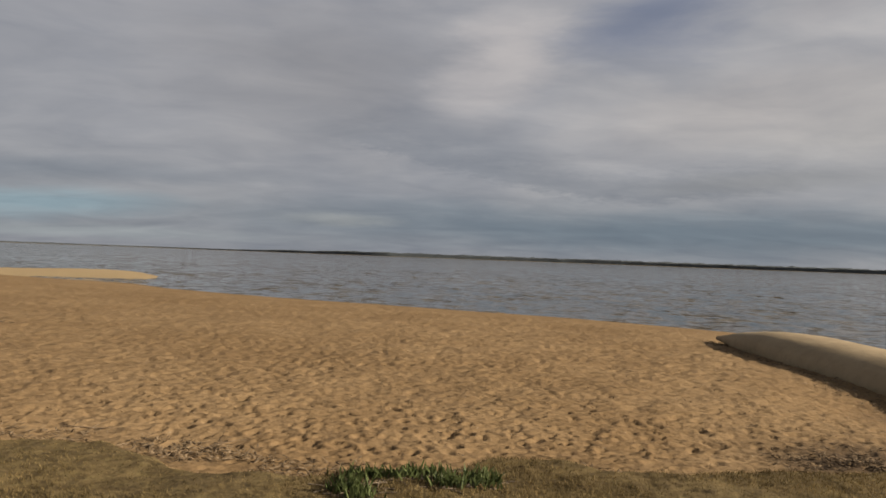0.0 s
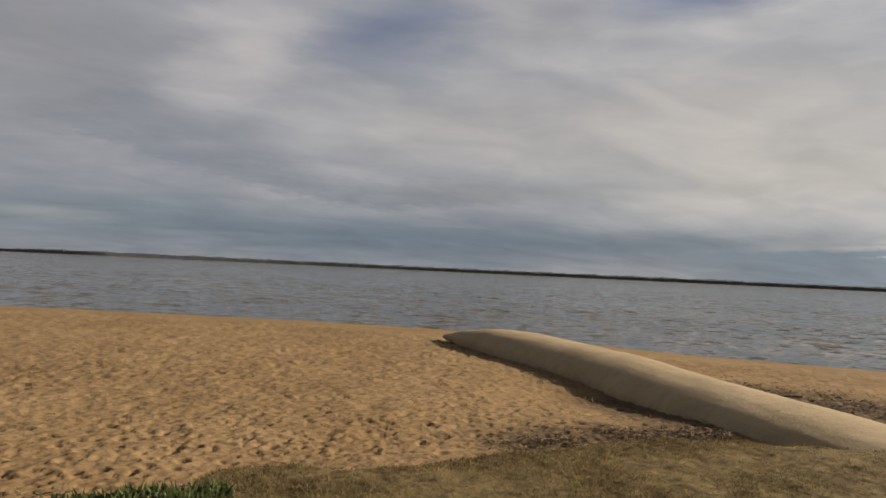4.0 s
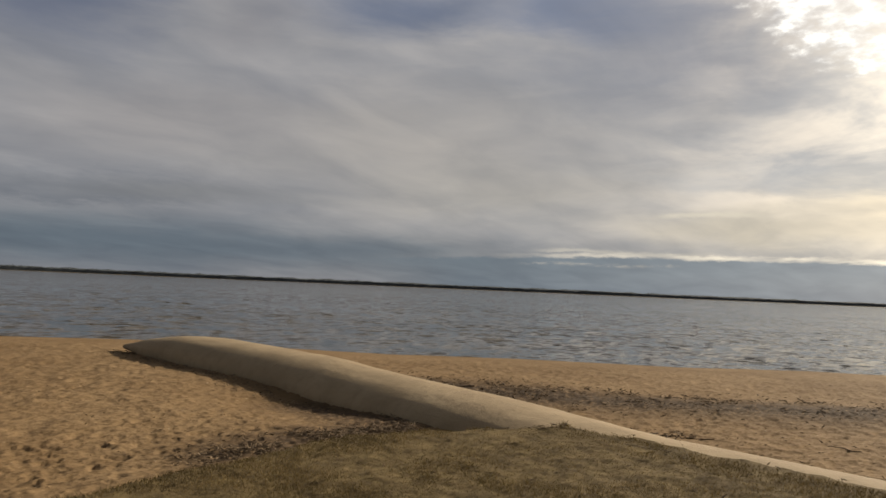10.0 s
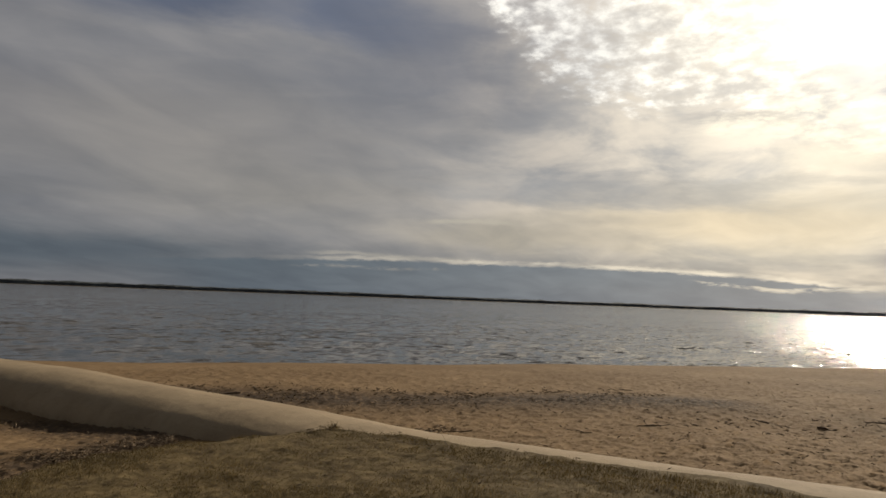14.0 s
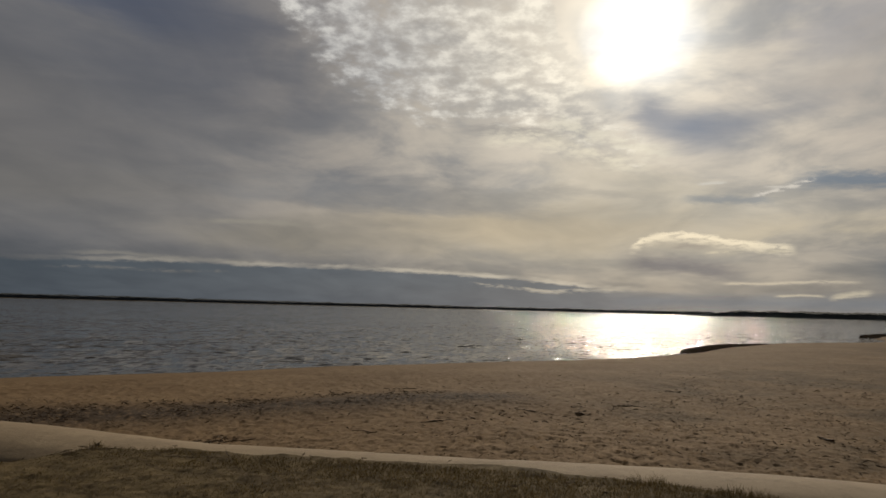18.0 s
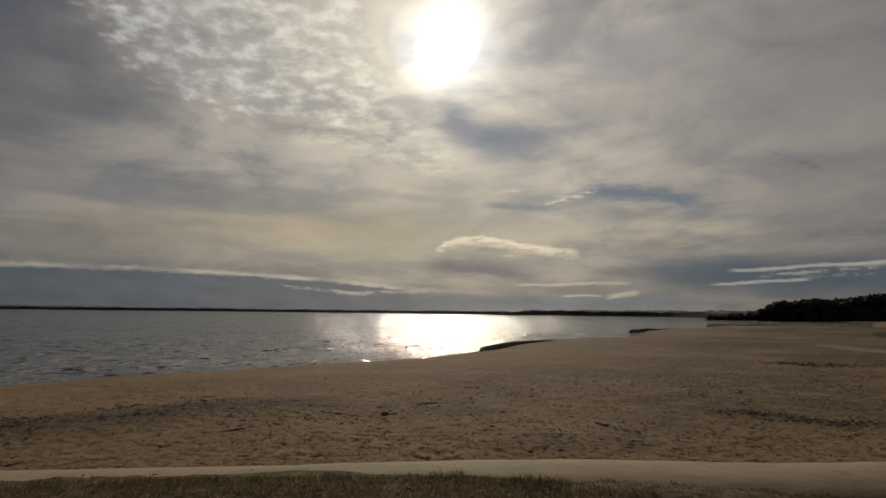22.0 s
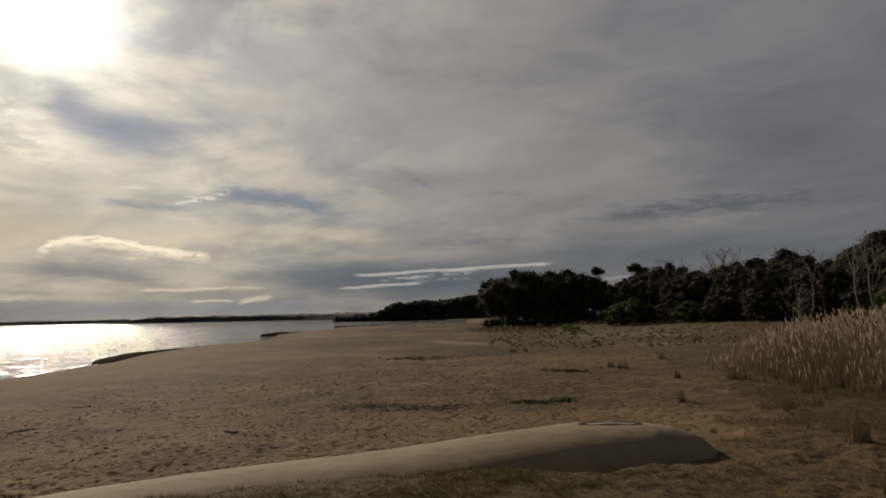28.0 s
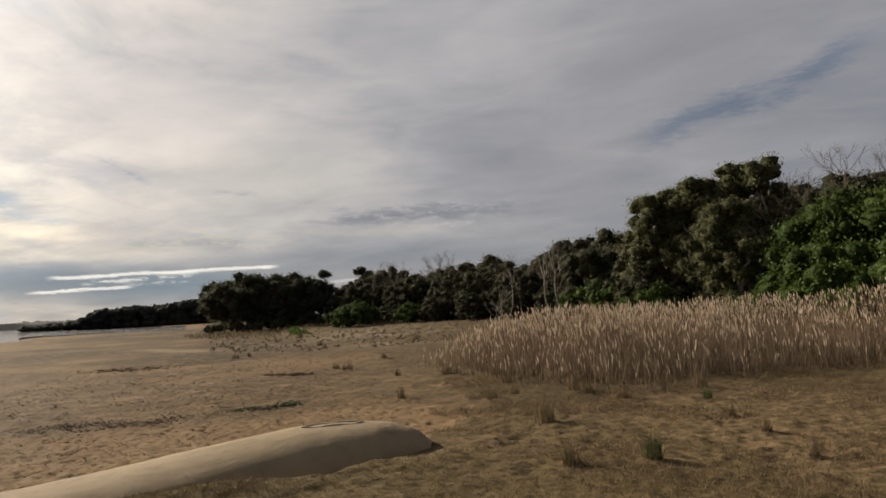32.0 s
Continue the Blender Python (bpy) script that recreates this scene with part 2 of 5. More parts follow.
sky = W.mix(W.math("MULTIPLY", W.math("MULTIPLY", inside, W.ramp(az, CENTRE + 50, CENTRE + 58)), W.math("MULTIPLY", line, patchy)), sky, rimlight)
sky = edged(sky, [(-86, 2.2), (-90, 1.85), (-93, 1.6), (-97, 1.85), (-100, 1.75)], 0.2, 0.3, (2.0, 1.8, 1.42), 0.85, 0.5, 2.0, ragged)
sky = edged(sky, [(-53, 2.35), (-57, 2.5), (-62, 2.4), (-67, 2.6)], 0.18, 0.22, (0.72, 0.69, 0.63), 0.6, 0.5, 2.0, ragged)
sky = edged(sky, [(-54, 3.4), (-58, 3.6), (-64, 3.35), (-70, 3.4)], 0.35, 0.15, (1.0, 0.93, 0.80), 0.6, 0.4, 3.0)
sky = edged(sky, [(-64, 6.5), (-69, 6.7), (-73, 6.6)], 0.3, 0.3, (1.35, 1.22, 0.96), 0.6, 0.4, 2.0)
# ragged high cloud beside the sun: a wedge of puffs with clear rifts, drawn out to a tail
sky = blot(sky, -58, 15.5, 16, 5.5, (0.50, 0.49, 0.49), 0.35, 0, 1.0, 0.6)
sky = blot(sky, -65, 20.5, 12, 6.5, (0.38, 0.40, 0.47), 0.8, -5, 1.0, 0.8)
low_edge = outline([(-60, 34), (-66, 27), (-71, 22.4), (-74.3, 18.8), (-78, 16.9), (-82, 16.1), (-87, 16.2), (-91, 15.4), (-95, 14.4), (-99, 13.0), (-103, 12.2)])
high_edge = outline([(-60, 40), (-90, 40), (-92.8, 26), (-93.6, 22.5), (-95.4, 19.4), (-97.4, 16.9), (-100, 14.9), (-103, 12.6)])
shake = W.math("MULTIPLY", W.math("SUBTRACT", puff, 0.5), 7.0)
wedge = W.math("MULTIPLY", W.ramp(W.math("ADD", W.math("SUBTRACT", el, low_edge), shake), -0.8, 2.2), W.ramp(W.math("ADD", W.math("SUBTRACT", el, high_edge), shake), 0.9, -0.9))
wedge = W.math("MULTIPLY", wedge, W.ramp(az, CENTRE + 103.5, CENTRE + 100))
toward = W.ramp(true_sun, 24.0, 6.0)
veil = W.mix(toward, (0.88, 0.87, 0.91), (2.1, 1.96, 1.68))
lit = W.mix(toward, (2.7, 2.6, 2.35), (4.2, 3.85, 3.1))
tufts = W.mix(W.ramp(puff, 0.32, 0.66, smooth=False), veil, lit)
tufts = W.mix(W.ramp(lumps, 0.56, 0.34, 0.0, 0.5), tufts, veil)
sky = W.mix(W.math("MULTIPLY", wedge, W.ramp(puff, 0.28, 0.58, 0.1, 1.0, smooth=False)), sky, tufts)
sky = edged(sky, [(-84, 15.0), (-88, 15.2), (-92, 15.0), (-96, 13.6)], 0.5, 0.9, (1.35, 1.26, 1.12), 0.7, 1.0, 3.0)
sky = edged(sky, [(-86, 14.3), (-90, 14.6), (-94, 13.9), (-98, 12.6), (-102, 11.8)], 0.9, 1.4, (3.2, 2.9, 2.2), 0.9, 1.6, 3.0, torn)
sky = edged(sky, [(-91, 15.3), (-94, 15.4), (-97, 14.5), (-101, 13.1), (-104.5, 12.4)], 1.1, 1.2, (3.1, 2.85, 2.2), 0.75, 2.6, 3.0, W.ramp(puff, 0.34, 0.54, 0.2, 1.0))
# clear rifts past the sun
sky = blot(sky, -105.0, 14.7, 5.0, 2.0, (0.74, 0.88, 1.10), 0.95, -10, 1.0, 0.45)
sky = blot(sky, -101.5, 16.3, 2.6, 1.6, (0.95, 1.05, 1.22), 0.8, -40, 1.0, 0.4)
sky = blot(sky, -110.5, 15.5, 6.0, 1.6, (0.98, 1.02, 1.10), 0.6, 12, 1.0, 0.8)
sky = edged(sky, [(-110.5, 10.2), (-114, 10.2), (-118, 9.8), (-121, 9.0), (-123, 8.2)], 1.1, 1.0, (0.66, 0.82, 0.98), 0.9, 1.4, 3.5)
sky = edged(sky, [(-103, 9.2), (-107, 9.0), (-111, 8.7)], 0.6, 0.5, (0.90, 1.0, 1.06), 0.75, 0.8, 2.0)
sky = edged(sky, [(-119, 8.4), (-122, 7.9), (-126, 7.6)], 0.4, 0.3, (0.80, 0.90, 1.0), 0.6, 0.8, 2.0)
# small bright wisps in the rift
sky = edged(sky, [(-104.6, 10.25), (-105.9, 10.35), (-107.2, 10.3)], 0.2, 0.15, (2.5, 2.35, 2.0), 0.95, 0.25, 0.7)
sky = edged(sky, [(-108.6, 9.2), (-110, 9.5), (-111.4, 9.85), (-113.4, 10.4)], 0.28, 0.25, (2.6, 2.4, 2.05), 0.95, 0.9, 0.8, W.ramp(fray_fine, -0.10, 0.06))
sky = edged(sky, [(-109.4, 9.95), (-111, 9.75), (-112.3, 9.7)], 0.15, 0.15, (2.3, 2.15, 1.85), 0.8, 0.5, 0.7)
# warm veil, then the lens cloud with its dark belly
sky = edged(sky, [(-103, 5.6), (-110, 6.4), (-116, 6.6), (-123, 6.4), (-130, 6.6)], 2.0, 1.8, (2.2, 1.88, 1.32), 0.65, 1.2, 6.0, W.ramp(fibre, 0.36, 0.58, 0.35, 1.0))
sky = edged(sky, [(-98.0, 4.0), (-101, 3.9), (-104, 3.7), (-107, 3.2), (-109, 2.9)], 1.4, 0.9, (0.70, 0.68, 0.71), 0.9, 0.9, 3.0)
sky = edged(sky, [(-99.3, 5.1), (-100.6, 6.0), (-102, 6.35), (-103.6, 6.45), (-106, 6.05), (-108.5, 5.6), (-112, 5.15)], 0.28, 0.9, (3.6, 3.1, 2.2), 0.95, 0.9, 1.0, W.ramp(fray_fine, -0.17, 0.02, 0.4, 1.0))
sky = edged(sky, [(-102.5, 5.3), (-104, 5.5), (-106, 5.2)], 0.25, 0.3, (1.3, 1.15, 0.95), 0.75, 0.6, 1.0)
sky = edged(sky, [(-105, 4.9), (-108, 4.95), (-112, 4.85)], 0.2, 0.2, (2.4, 2.1, 1.5), 0.8, 0.6, 1.0, ragged)
sky = edged(sky, [(-116, 3.4), (-119, 3.7), (-123, 3.8), (-127, 3.6)], 1.5, 2.2, (0.50, 0.585, 0.68), 0.85, 0.7, 3.0)
sky = edged(sky, [(-96, 0.9), (-104, 1.0), (-112, 1.0), (-122, 1.0)], 1.1, 1.3, (0.66, 0.75, 0.84), 0.9, 0.4, 4.0)
sky = edged(sky, [(-106.3, 2.5), (-109, 2.45), (-113, 2.65), (-116.2, 2.6)], 0.16, 0.22, (2.3, 2.0, 1.5), 0.9, 0.4, 1.0, W.ramp(fray_fine, -0.14, 0.0, 0.3, 1.0))
sky = edged(sky, [(-110.0, 1.5), (-112, 1.6), (-113.8, 1.55)], 0.16, 0.14, (2.2, 1.95, 1.45), 0.9, 0.25, 0.8)
sky = edged(sky, [(-113.6, 1.35), (-115.4, 1.7), (-116.8, 1.85)], 0.35, 0.25, (2.2, 1.95, 1.45), 0.85, 0.5, 0.8)
# lilac cover on the other side
sky = blot(sky, -124, 18.5, 11, 7, (1.12, 1.02, 1.02), 0.6, 15, 1.0, 1.0, rag)
sky = blot(sky, -127, 11.8, 6, 0.8, (1.0, 0.92, 0.93), 0.6, -10, 1.0, 1.2)
sky = blot(sky, -126, 7.0, 7, 0.9, (0.98, 0.88, 0.84), 0.6, 4, 1.0, 1.0)
# heavy lilac-grey cover past the sun, slate low down, two pale lens clouds
sky = blot(sky, -116.0, 21.0, 8, 2.6, (1.35, 1.36, 1.45), 0.5, 20, 1.0, 1.2)
sky = blot(sky, -165.0, 13.0, 13, 7.0, (0.60, 0.565, 0.565), 0.65, 8, 1.0, 1.0)
sky = blot(sky, -137.0, 18.5, 12, 6.5, (0.98, 0.90, 0.86), 0.75, 25, 1.0, 1.0, rag)
sky = blot(sky, -154.3, 23.0, 16, 6.0, (0.78, 0.745, 0.73), 0.65, -6, 1.0, 1.0)
sky = blot(sky, -176, 21.5, 16, 5.5, (0.49, 0.475, 0.49), 0.7, 10, 1.0, 1.0)
sky = blot(sky, -138.5, 11.0, 13, 3.2, (0.98, 0.91, 0.80), 0.7, 4, 1.0, 1.0)
sky = blot(sky, -132.0, 6.6, 12, 1.0, (1.05, 0.95, 0.76), 0.7, 2, 1.0, 0.8, ragged)
sky = blot(sky, -120.5, 6.2, 4.5, 0.5, (1.0, 0.94, 0.88), 0.8, -4, 1.0, 0.7)
sky = blot(sky, -127.0, 10.9, 3.5, 0.6, (0.95, 0.92, 0.93), 0.6, -16, 1.0, 1.0)
sky = blot(sky, -129.0, 3.0, 14, 1.9, (0.27, 0.37, 0.46), 0.95, 0, 0.8, 0.35)
sky = blot(sky, -146.0, 4.8, 15, 1.5, (0.40, 0.425, 0.465), 0.75, 2, 0.9, 0.6)
sky = blot(sky, -154.0, 8.2, 8, 0.8, (0.33, 0.34, 0.38), 0.75, 0, 1.0, 0.7, ragged)
sky = blot(sky, -146.5, 8.0, 5, 0.4, (0.42, 0.42, 0.45), 0.6, 2, 1.0, 0.8)
sky = blot(sky, -149.0, 7.1, 7, 0.4, (0.85, 0.79, 0.70), 0.6, 1, 1.0, 0.6)
sky = edged(sky, [(-122.9, 3.55), (-126, 3.62), (-129, 3.85), (-132, 3.9), (-135.5, 4.1), (-140.2, 4.2)], 0.20, 0.24, (1.65, 1.55, 1.38), 0.95, 0.32, 1.2)
sky = edged(sky, [(-125, 3.15), (-128, 3.3), (-131, 3.55), (-134, 3.75)], 0.22, 0.3, (1.45, 1.37, 1.22), 0.8, 0.7, 1.2, ragged)
sky = edged(sky, [(-121.6, 2.45), (-124, 2.6), (-126.5, 2.75), (-129.2, 2.85)], 0.16, 0.2, (1.6, 1.5, 1.34), 0.95, 0.4, 1.0)
sky = edged(sky, [(-128, 3.0), (-131, 3.15), (-133.5, 3.1)], 0.15, 0.2, (1.1, 1.08, 1.0), 0.6, 0.6, 1.0, ragged)
sky = edged(sky, [(-143.8, 2.75), (-145.5, 2.9), (-147.5, 2.8)], 0.2, 0.25, (0.95, 0.92, 0.88), 0.8, 0.3, 0.8)
# dark frayed wisps under the lilac cover
sky = edged(sky, [(-143.5, 8.0), (-146, 8.15), (-149.5, 8.3), (-152.5, 8.5), (-156, 8.4), (-160.5, 8.7)], 0.45, 0.75, (0.40, 0.405, 0.44), 0.8, 1.3, 2.0, W.ramp(fray_fine, -0.10, 0.08, 0.2, 1.0))
sky = edged(sky, [(-150, 7.35), (-153, 7.2), (-157, 7.4)], 0.3, 0.35, (0.92, 0.86, 0.78), 0.7, 0.9, 1.2, ragged)
sky = edged(sky, [(-126, 12.6), (-128, 11.9), (-130.5, 10.6)], 0.5, 0.5, (0.74, 0.75, 0.80), 0.75, 1.4, 1.2, ragged)
sky = edged(sky, [(-134, 9.9), (-136, 10.1), (-139, 10.0)], 0.4, 0.3, (0.66, 0.66, 0.69), 0.6, 1.0, 1.2, ragged)
# blue rift that climbs away from the sun
sky = edged(sky, [(-168, 12.4), (-171, 13.2), (-174, 14.1), (-177, 15.0), (-180, 15.3), (-182, 15.7), (-185.5, 17.3), (-190, 18.2)], 1.6, 1.8, (0.235, 0.29, 0.385), 0.8, 2.2, 6.0, W.ramp(wisps, 0.34, 0.56, 0.2, 1.0))
# fine fibres through the whole cover
sky = W.mix(1.0, sky, W.mix(W.ramp(fibre, 0.30, 0.70, smooth=False), (0.87, 0.88, 0.90), (1.12, 1.11, 1.095)), "MULTIPLY")
sky = W.mix(0.12, sky, blue)
# nothing below the skyline but dim ground light
sky = W.mix(W.ramp(el, -0.6, -1.4), sky, (0.10, 0.09, 0.075))
bg = W.add("ShaderNodeBackground")
W.put(bg.inputs[0], sky)
bg.inputs[1].default_value = 1.0
W.tree.links.new(bg.outputs[0], W.add("ShaderNodeOutputWorld").inputs[0])

# ---------------------------------------------------------------- materials
def material(name, rough=0.8, spec=0.3, metal=0.0):
    m = bpy.data.materials.new(name)
    m.use_nodes = True
    n = Nodes(m.node_tree)
    b = n.add("ShaderNodeBsdfPrincipled")
    b.inputs["Roughness"].default_value, b.inputs["Metallic"].default_value = rough, metal
    b.inputs["Specular IOR Level"].default_value = spec
    n.tree.links.new(b.outputs[0], n.add("ShaderNodeOutputMaterial").inputs[0])
    return m, n, b


def bump(n, b, height, strength=0.5, dist=0.01):
    u = n.add("ShaderNodeBump")
    u.inputs["Strength"].default_value, u.inputs["Distance"].default_value = strength, dist
    n.put(u.inputs["Height"], height)
    n.tree.links.new(u.outputs[0], b.inputs["Normal"])


def rough_stuff(name, dark, light, scale=8.0, rough=0.85, strength=0.5, dist=0.01, spec=0.25):
    """A plain weathered surface: two tones, coarse and fine, with a little relief."""
    m, n, b = material(name, rough, spec)
    p = n.add("ShaderNodeNewGeometry").outputs["Position"]
    big, small = n.noise(p, scale, 4, 0.6), n.noise(p, scale * 9, 4, 0.65)
    c = n.mix(n.ramp(big, 0.3, 0.7), dark, light)
    c = n.mix(n.ramp(small, 0.35, 0.65, 0.0, 0.55), c, tuple(x * 0.6 for x in dark))
    n.put(b.inputs["Base Color"], c)
    bump(n, b, small, strength, dist)
    return m


def leafy(name, dark, light, rough=0.55, through_light=0.25, patch=0.6, relief=False):
    """Leaves and blades: tone varies per leaf and by patches, some light passes through. relief: a mass of many small
    leaves, the dark between them mottled into the colour.
    """
    m, n, b = material(name, rough, 0.12)
    g = n.add("ShaderNodeNewGeometry")
    c = n.mix(g.outputs["Random Per Island"], dark, light)
    big = n.noise(g.outputs["Position"], patch, 3, 0.6)
    c = n.mix(n.ramp(big, 0.35, 0.68, 0.0, 0.55), c, tuple(x * 0.55 for x in dark))
    if relief:
        v = n.scaled(n.vec("SUBTRACT", n.noise(g.outputs["Position"], 5.0, 4, 0.7, color=True), (0.5, 0.5, 0.5)), (3.2, 3.2, 3.2))
        n.put(b.inputs["Normal"], n.vec("NORMALIZE", n.vec("ADD", g.outputs["Normal"], v)))
        # dark mottling paints the shade between small leaves onto the lumps
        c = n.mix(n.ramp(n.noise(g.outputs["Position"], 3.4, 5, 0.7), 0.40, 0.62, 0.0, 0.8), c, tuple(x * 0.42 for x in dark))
    n.put(b.inputs["Base Color"], c)
    t = n.add("ShaderNodeBsdfTranslucent")
    n.put(t.inputs[0], c)
    s = n.add("ShaderNodeMixShader")
    s.inputs[0].default_value = through_light
    n.tree.links.new(b.outputs[0], s.inputs[1])
    n.tree.links.new(t.outputs[0], s.inputs[2])
    n.tree.links.new(s.outputs[0], [x for x in n.tree.nodes if x.type == "OUTPUT_MATERIAL"][0].inputs[0])
    return m


def ground_material():
    m, n, b = material("beach_ground", 0.95, 0.06)
    p = n.add("ShaderNodeNewGeometry").outputs["Position"]

    def mask(name):
        a = n.add("ShaderNodeAttribute", attribute_name=name)
        return a.outputs["Fac"]

    big, mid, grain = n.noise(p, 0.35, 4, 0.6), n.noise(p, 2.6, 5, 0.65), n.noise(p, 60, 4, 0.7)
    clod = n.noise(p, 11, 5, 0.7)
    sand = n.mix(n.ramp(big, 0.3, 0.7), (0.191, 0.125, 0.065), (0.242, 0.164, 0.089))
    sand = n.mix(n.ramp(mid, 0.4, 0.75, 0.0, 0.45), sand, (0.168, 0.108, 0.055))
    sand = n.mix(n.ramp(grain, 0.45, 0.75, 0.0, 0.5), sand, (0.137, 0.094, 0.051))
    sand = n.mix(n.ramp(clod, 0.58, 0.69, 0.0, 0.7), sand, (0.123, 0.083, 0.047))
    fleck = n.noise(p, 33, 2, 0.5)
    sand = n.mix(n.ramp(fleck, 0.74, 0.78, 0.0, 0.8), sand, (0.505, 0.448, 0.361))
    sand = n.mix(mask("wet"), sand, (0.072, 0.049, 0.029))
    sand = n.mix(n.math("MULTIPLY", mask("litter"), n.ramp(clod, 0.30, 0.52)), sand, (0.062, 0.044, 0.030))
    pale = n.mix(n.ramp(mid, 0.35, 0.65), (0.195, 0.151, 0.097), (0.304, 0.245, 0.166))
    soil = n.mix(n.ramp(mid, 0.35, 0.65), (0.082, 0.059, 0.030), (0.139, 0.101, 0.050))
    soil = n.mix(n.ramp(clod, 0.4, 0.7, 0.0, 0.7), soil, (0.141, 0.108, 0.050))
    soil = n.mix(n.ramp(n.noise(p, 0.9, 5, 0.7), 0.55, 0.72, 0.0, 0.5), soil, (0.207, 0.154, 0.079))
    soil = n.mix(n.ramp(grain, 0.5, 0.75, 0.0, 0.6), soil, (0.037, 0.033, 0.015))
    lawn = n.ramp(n.math("ADD", mask("lawn"), n.math("MULTIPLY", n.math("SUBTRACT", n.noise(p, 4.5, 5, 0.7), 0.5), 0.7)), 0.42, 0.6)
    soil = n.mix(n.ramp(n.noise(p, 1.1, 6, 0.75, 0.3), 0.50, 0.72, 0.0, 0.55), soil, (0.062, 0.046, 0.027))
    c = n.mix(lawn, sand, soil)
    c = n.mix(n.math("MULTIPLY", mask("brown"), n.ramp(n.noise(p, 1.3, 6, 0.72), 0.30, 0.55)), c, (0.075, 0.056, 0.031))
    c = n.mix(n.math("MULTIPLY", mask("straw"), n.ramp(n.noise(p, 5.5, 6, 0.75), 0.40, 0.60, 0.1, 0.9)), c, (0.198, 0.136, 0.076))
    c = n.mix(mask("pale"), c, (0.346, 0.267, 0.159))
    c = n.mix(n.math("MULTIPLY", mask("rubble"), n.ramp(n.noise(p, 1.1, 4, 0.7), 0.42, 0.58)), c, pale)
    n.put(b.inputs["Base Color"], c)
    b.inputs["Roughness"].default_value = 0.95
    # crumbs and grains tilt the surface every way
    tilt = None
    for scale, much in ((3.4, 0.4), (9.0, 0.9), (28.0, 0.9)):
        v = n.scaled(n.vec("SUBTRACT", n.noise(p, scale, 3, 0.6, color=True), (0.5, 0.5, 0.5)), (much, much, 0.0))
        tilt = v if tilt is None else n.vec("ADD", tilt, v)
    n.put(b.inputs["Normal"], n.vec("NORMALIZE", n.vec("ADD", n.add("ShaderNodeNewGeometry").outputs["Normal"], tilt)))
    return m


def water_material():
    m, n, b = material("lake_water", 0.06, 0.31)
    p = n.add("ShaderNodeNewGeometry").outputs["Position"]
    b.inputs["IOR"].default_value = 1.33
    deep = n.mix(n.ramp(n.noise(p, 0.02, 3, 0.5), 0.3, 0.7), (0.052, 0.043, 0.028), (0.07, 0.057, 0.037))
    n.put(b.inputs["Base Color"], deep)
    q = n.add("ShaderNodeMapping")
    n.put(q.inputs[0], p)
    q.inputs["Rotation"].default_value = (0, 0, radians(-35))
    q.inputs["Scale"].default_value = (1.0, 0.7, 1.0)
    q = q.outputs[0]
    # wave slopes: swell, chop and ripples tilt the surface directly
    tilt = None
    for scale, much in ((0.11, 0.2), (0.55, 0.8), (1.3, 0.85), (2.6, 0.55)):
        v = n.scaled(n.vec("SUBTRACT", n.noise(q, scale, 1, 0.5, 0.3, color=True), (0.5, 0.5, 0.5)), (much, much, 0.0))
        tilt = v if tilt is None else n.vec("ADD", tilt, v)
    # long low crests that the wind draws out across the bay
    w = n.add("ShaderNodeMapping", vector_type="TEXTURE")
    n.put(w.inputs[0], p)
    w.inputs["Rotation"].default_value = (0, 0, radians(-10))
    w.inputs["Scale"].default_value = (4.5, 1.0, 1.0)
    v = n.scaled(n.vec("SUBTRACT", n.noise(w.outputs[0], 3.2, 2, 0.5, color=True), (0.5, 0.5, 0.5)), (1.1, 1.5, 0.0))
    tilt = n.vec("ADD", tilt, v)
    gust = n.ramp(n.noise(p, 0.06, 3, 0.6), 0.3, 0.7, 0.6, 1.25)
    k = n.add("ShaderNodeVectorMath", operation="SCALE")
    n.put(k.inputs[0], tilt)
    n.put(k.inputs["Scale"], gust)
    nrm = n.add("ShaderNodeNewGeometry").outputs["Normal"]
    n.put(b.inputs["Normal"], n.vec("NORMALIZE", n.vec("ADD", nrm, k.outputs[0])))
    return m


def tube_material():
    m, n, b = material("geotextile_fabric", 0.9, 0.2)
    p = n.add("ShaderNodeNewGeometry").outputs["Position"]
    big, mid, weave = n.noise(p, 0.9, 4, 0.6), n.noise(p, 5, 5, 0.65), n.noise(p, 140, 2, 0.5)
    c = n.mix(n.ramp(big, 0.3, 0.7), (0.30, 0.226, 0.138), (0.37, 0.284, 0.178))
    c = n.mix(n.ramp(mid, 0.45, 0.75, 0.0, 0.5), c, (0.22, 0.165, 0.10))
    c = n.mix(n.ramp(weave, 0.4, 0.7, 0.0, 0.25), c, (0.24, 0.20, 0.14))
    n.put(b.inputs["Base Color"], c)
    bump(n, b, n.math("ADD", n.math("MULTIPLY", mid, 1.0), n.math("MULTIPLY", weave, 0.12)), 0.5, 0.03)
    return m


M_GROUND, M_WATER, M_TUBE = ground_material(), water_material(), tube_material()
M_PATCH = rough_stuff("pale_fabric", (0.42, 0.37, 0.28), (0.55, 0.49, 0.38), 6, 0.9, 0.3)
M_WOOD = rough_stuff("grey_driftwood", (0.11, 0.085, 0.06), (0.24, 0.19, 0.14), 9, 0.85, 0.6, 0.01)
M_DARKWOOD = rough_stuff("dark_driftwood", (0.19, 0.14, 0.095), (0.31, 0.23, 0.155), 9, 0.85, 0.6, 0.01)
M_BARK = rough_stuff("bark", (0.05, 0.04, 0.032), (0.13, 0.105, 0.085), 5, 0.9, 0.7, 0.03)
M_PALEBARK = rough_stuff("bleached_bark", (0.20, 0.175, 0.15), (0.36, 0.33, 0.29), 4, 0.85, 0.6, 0.02)
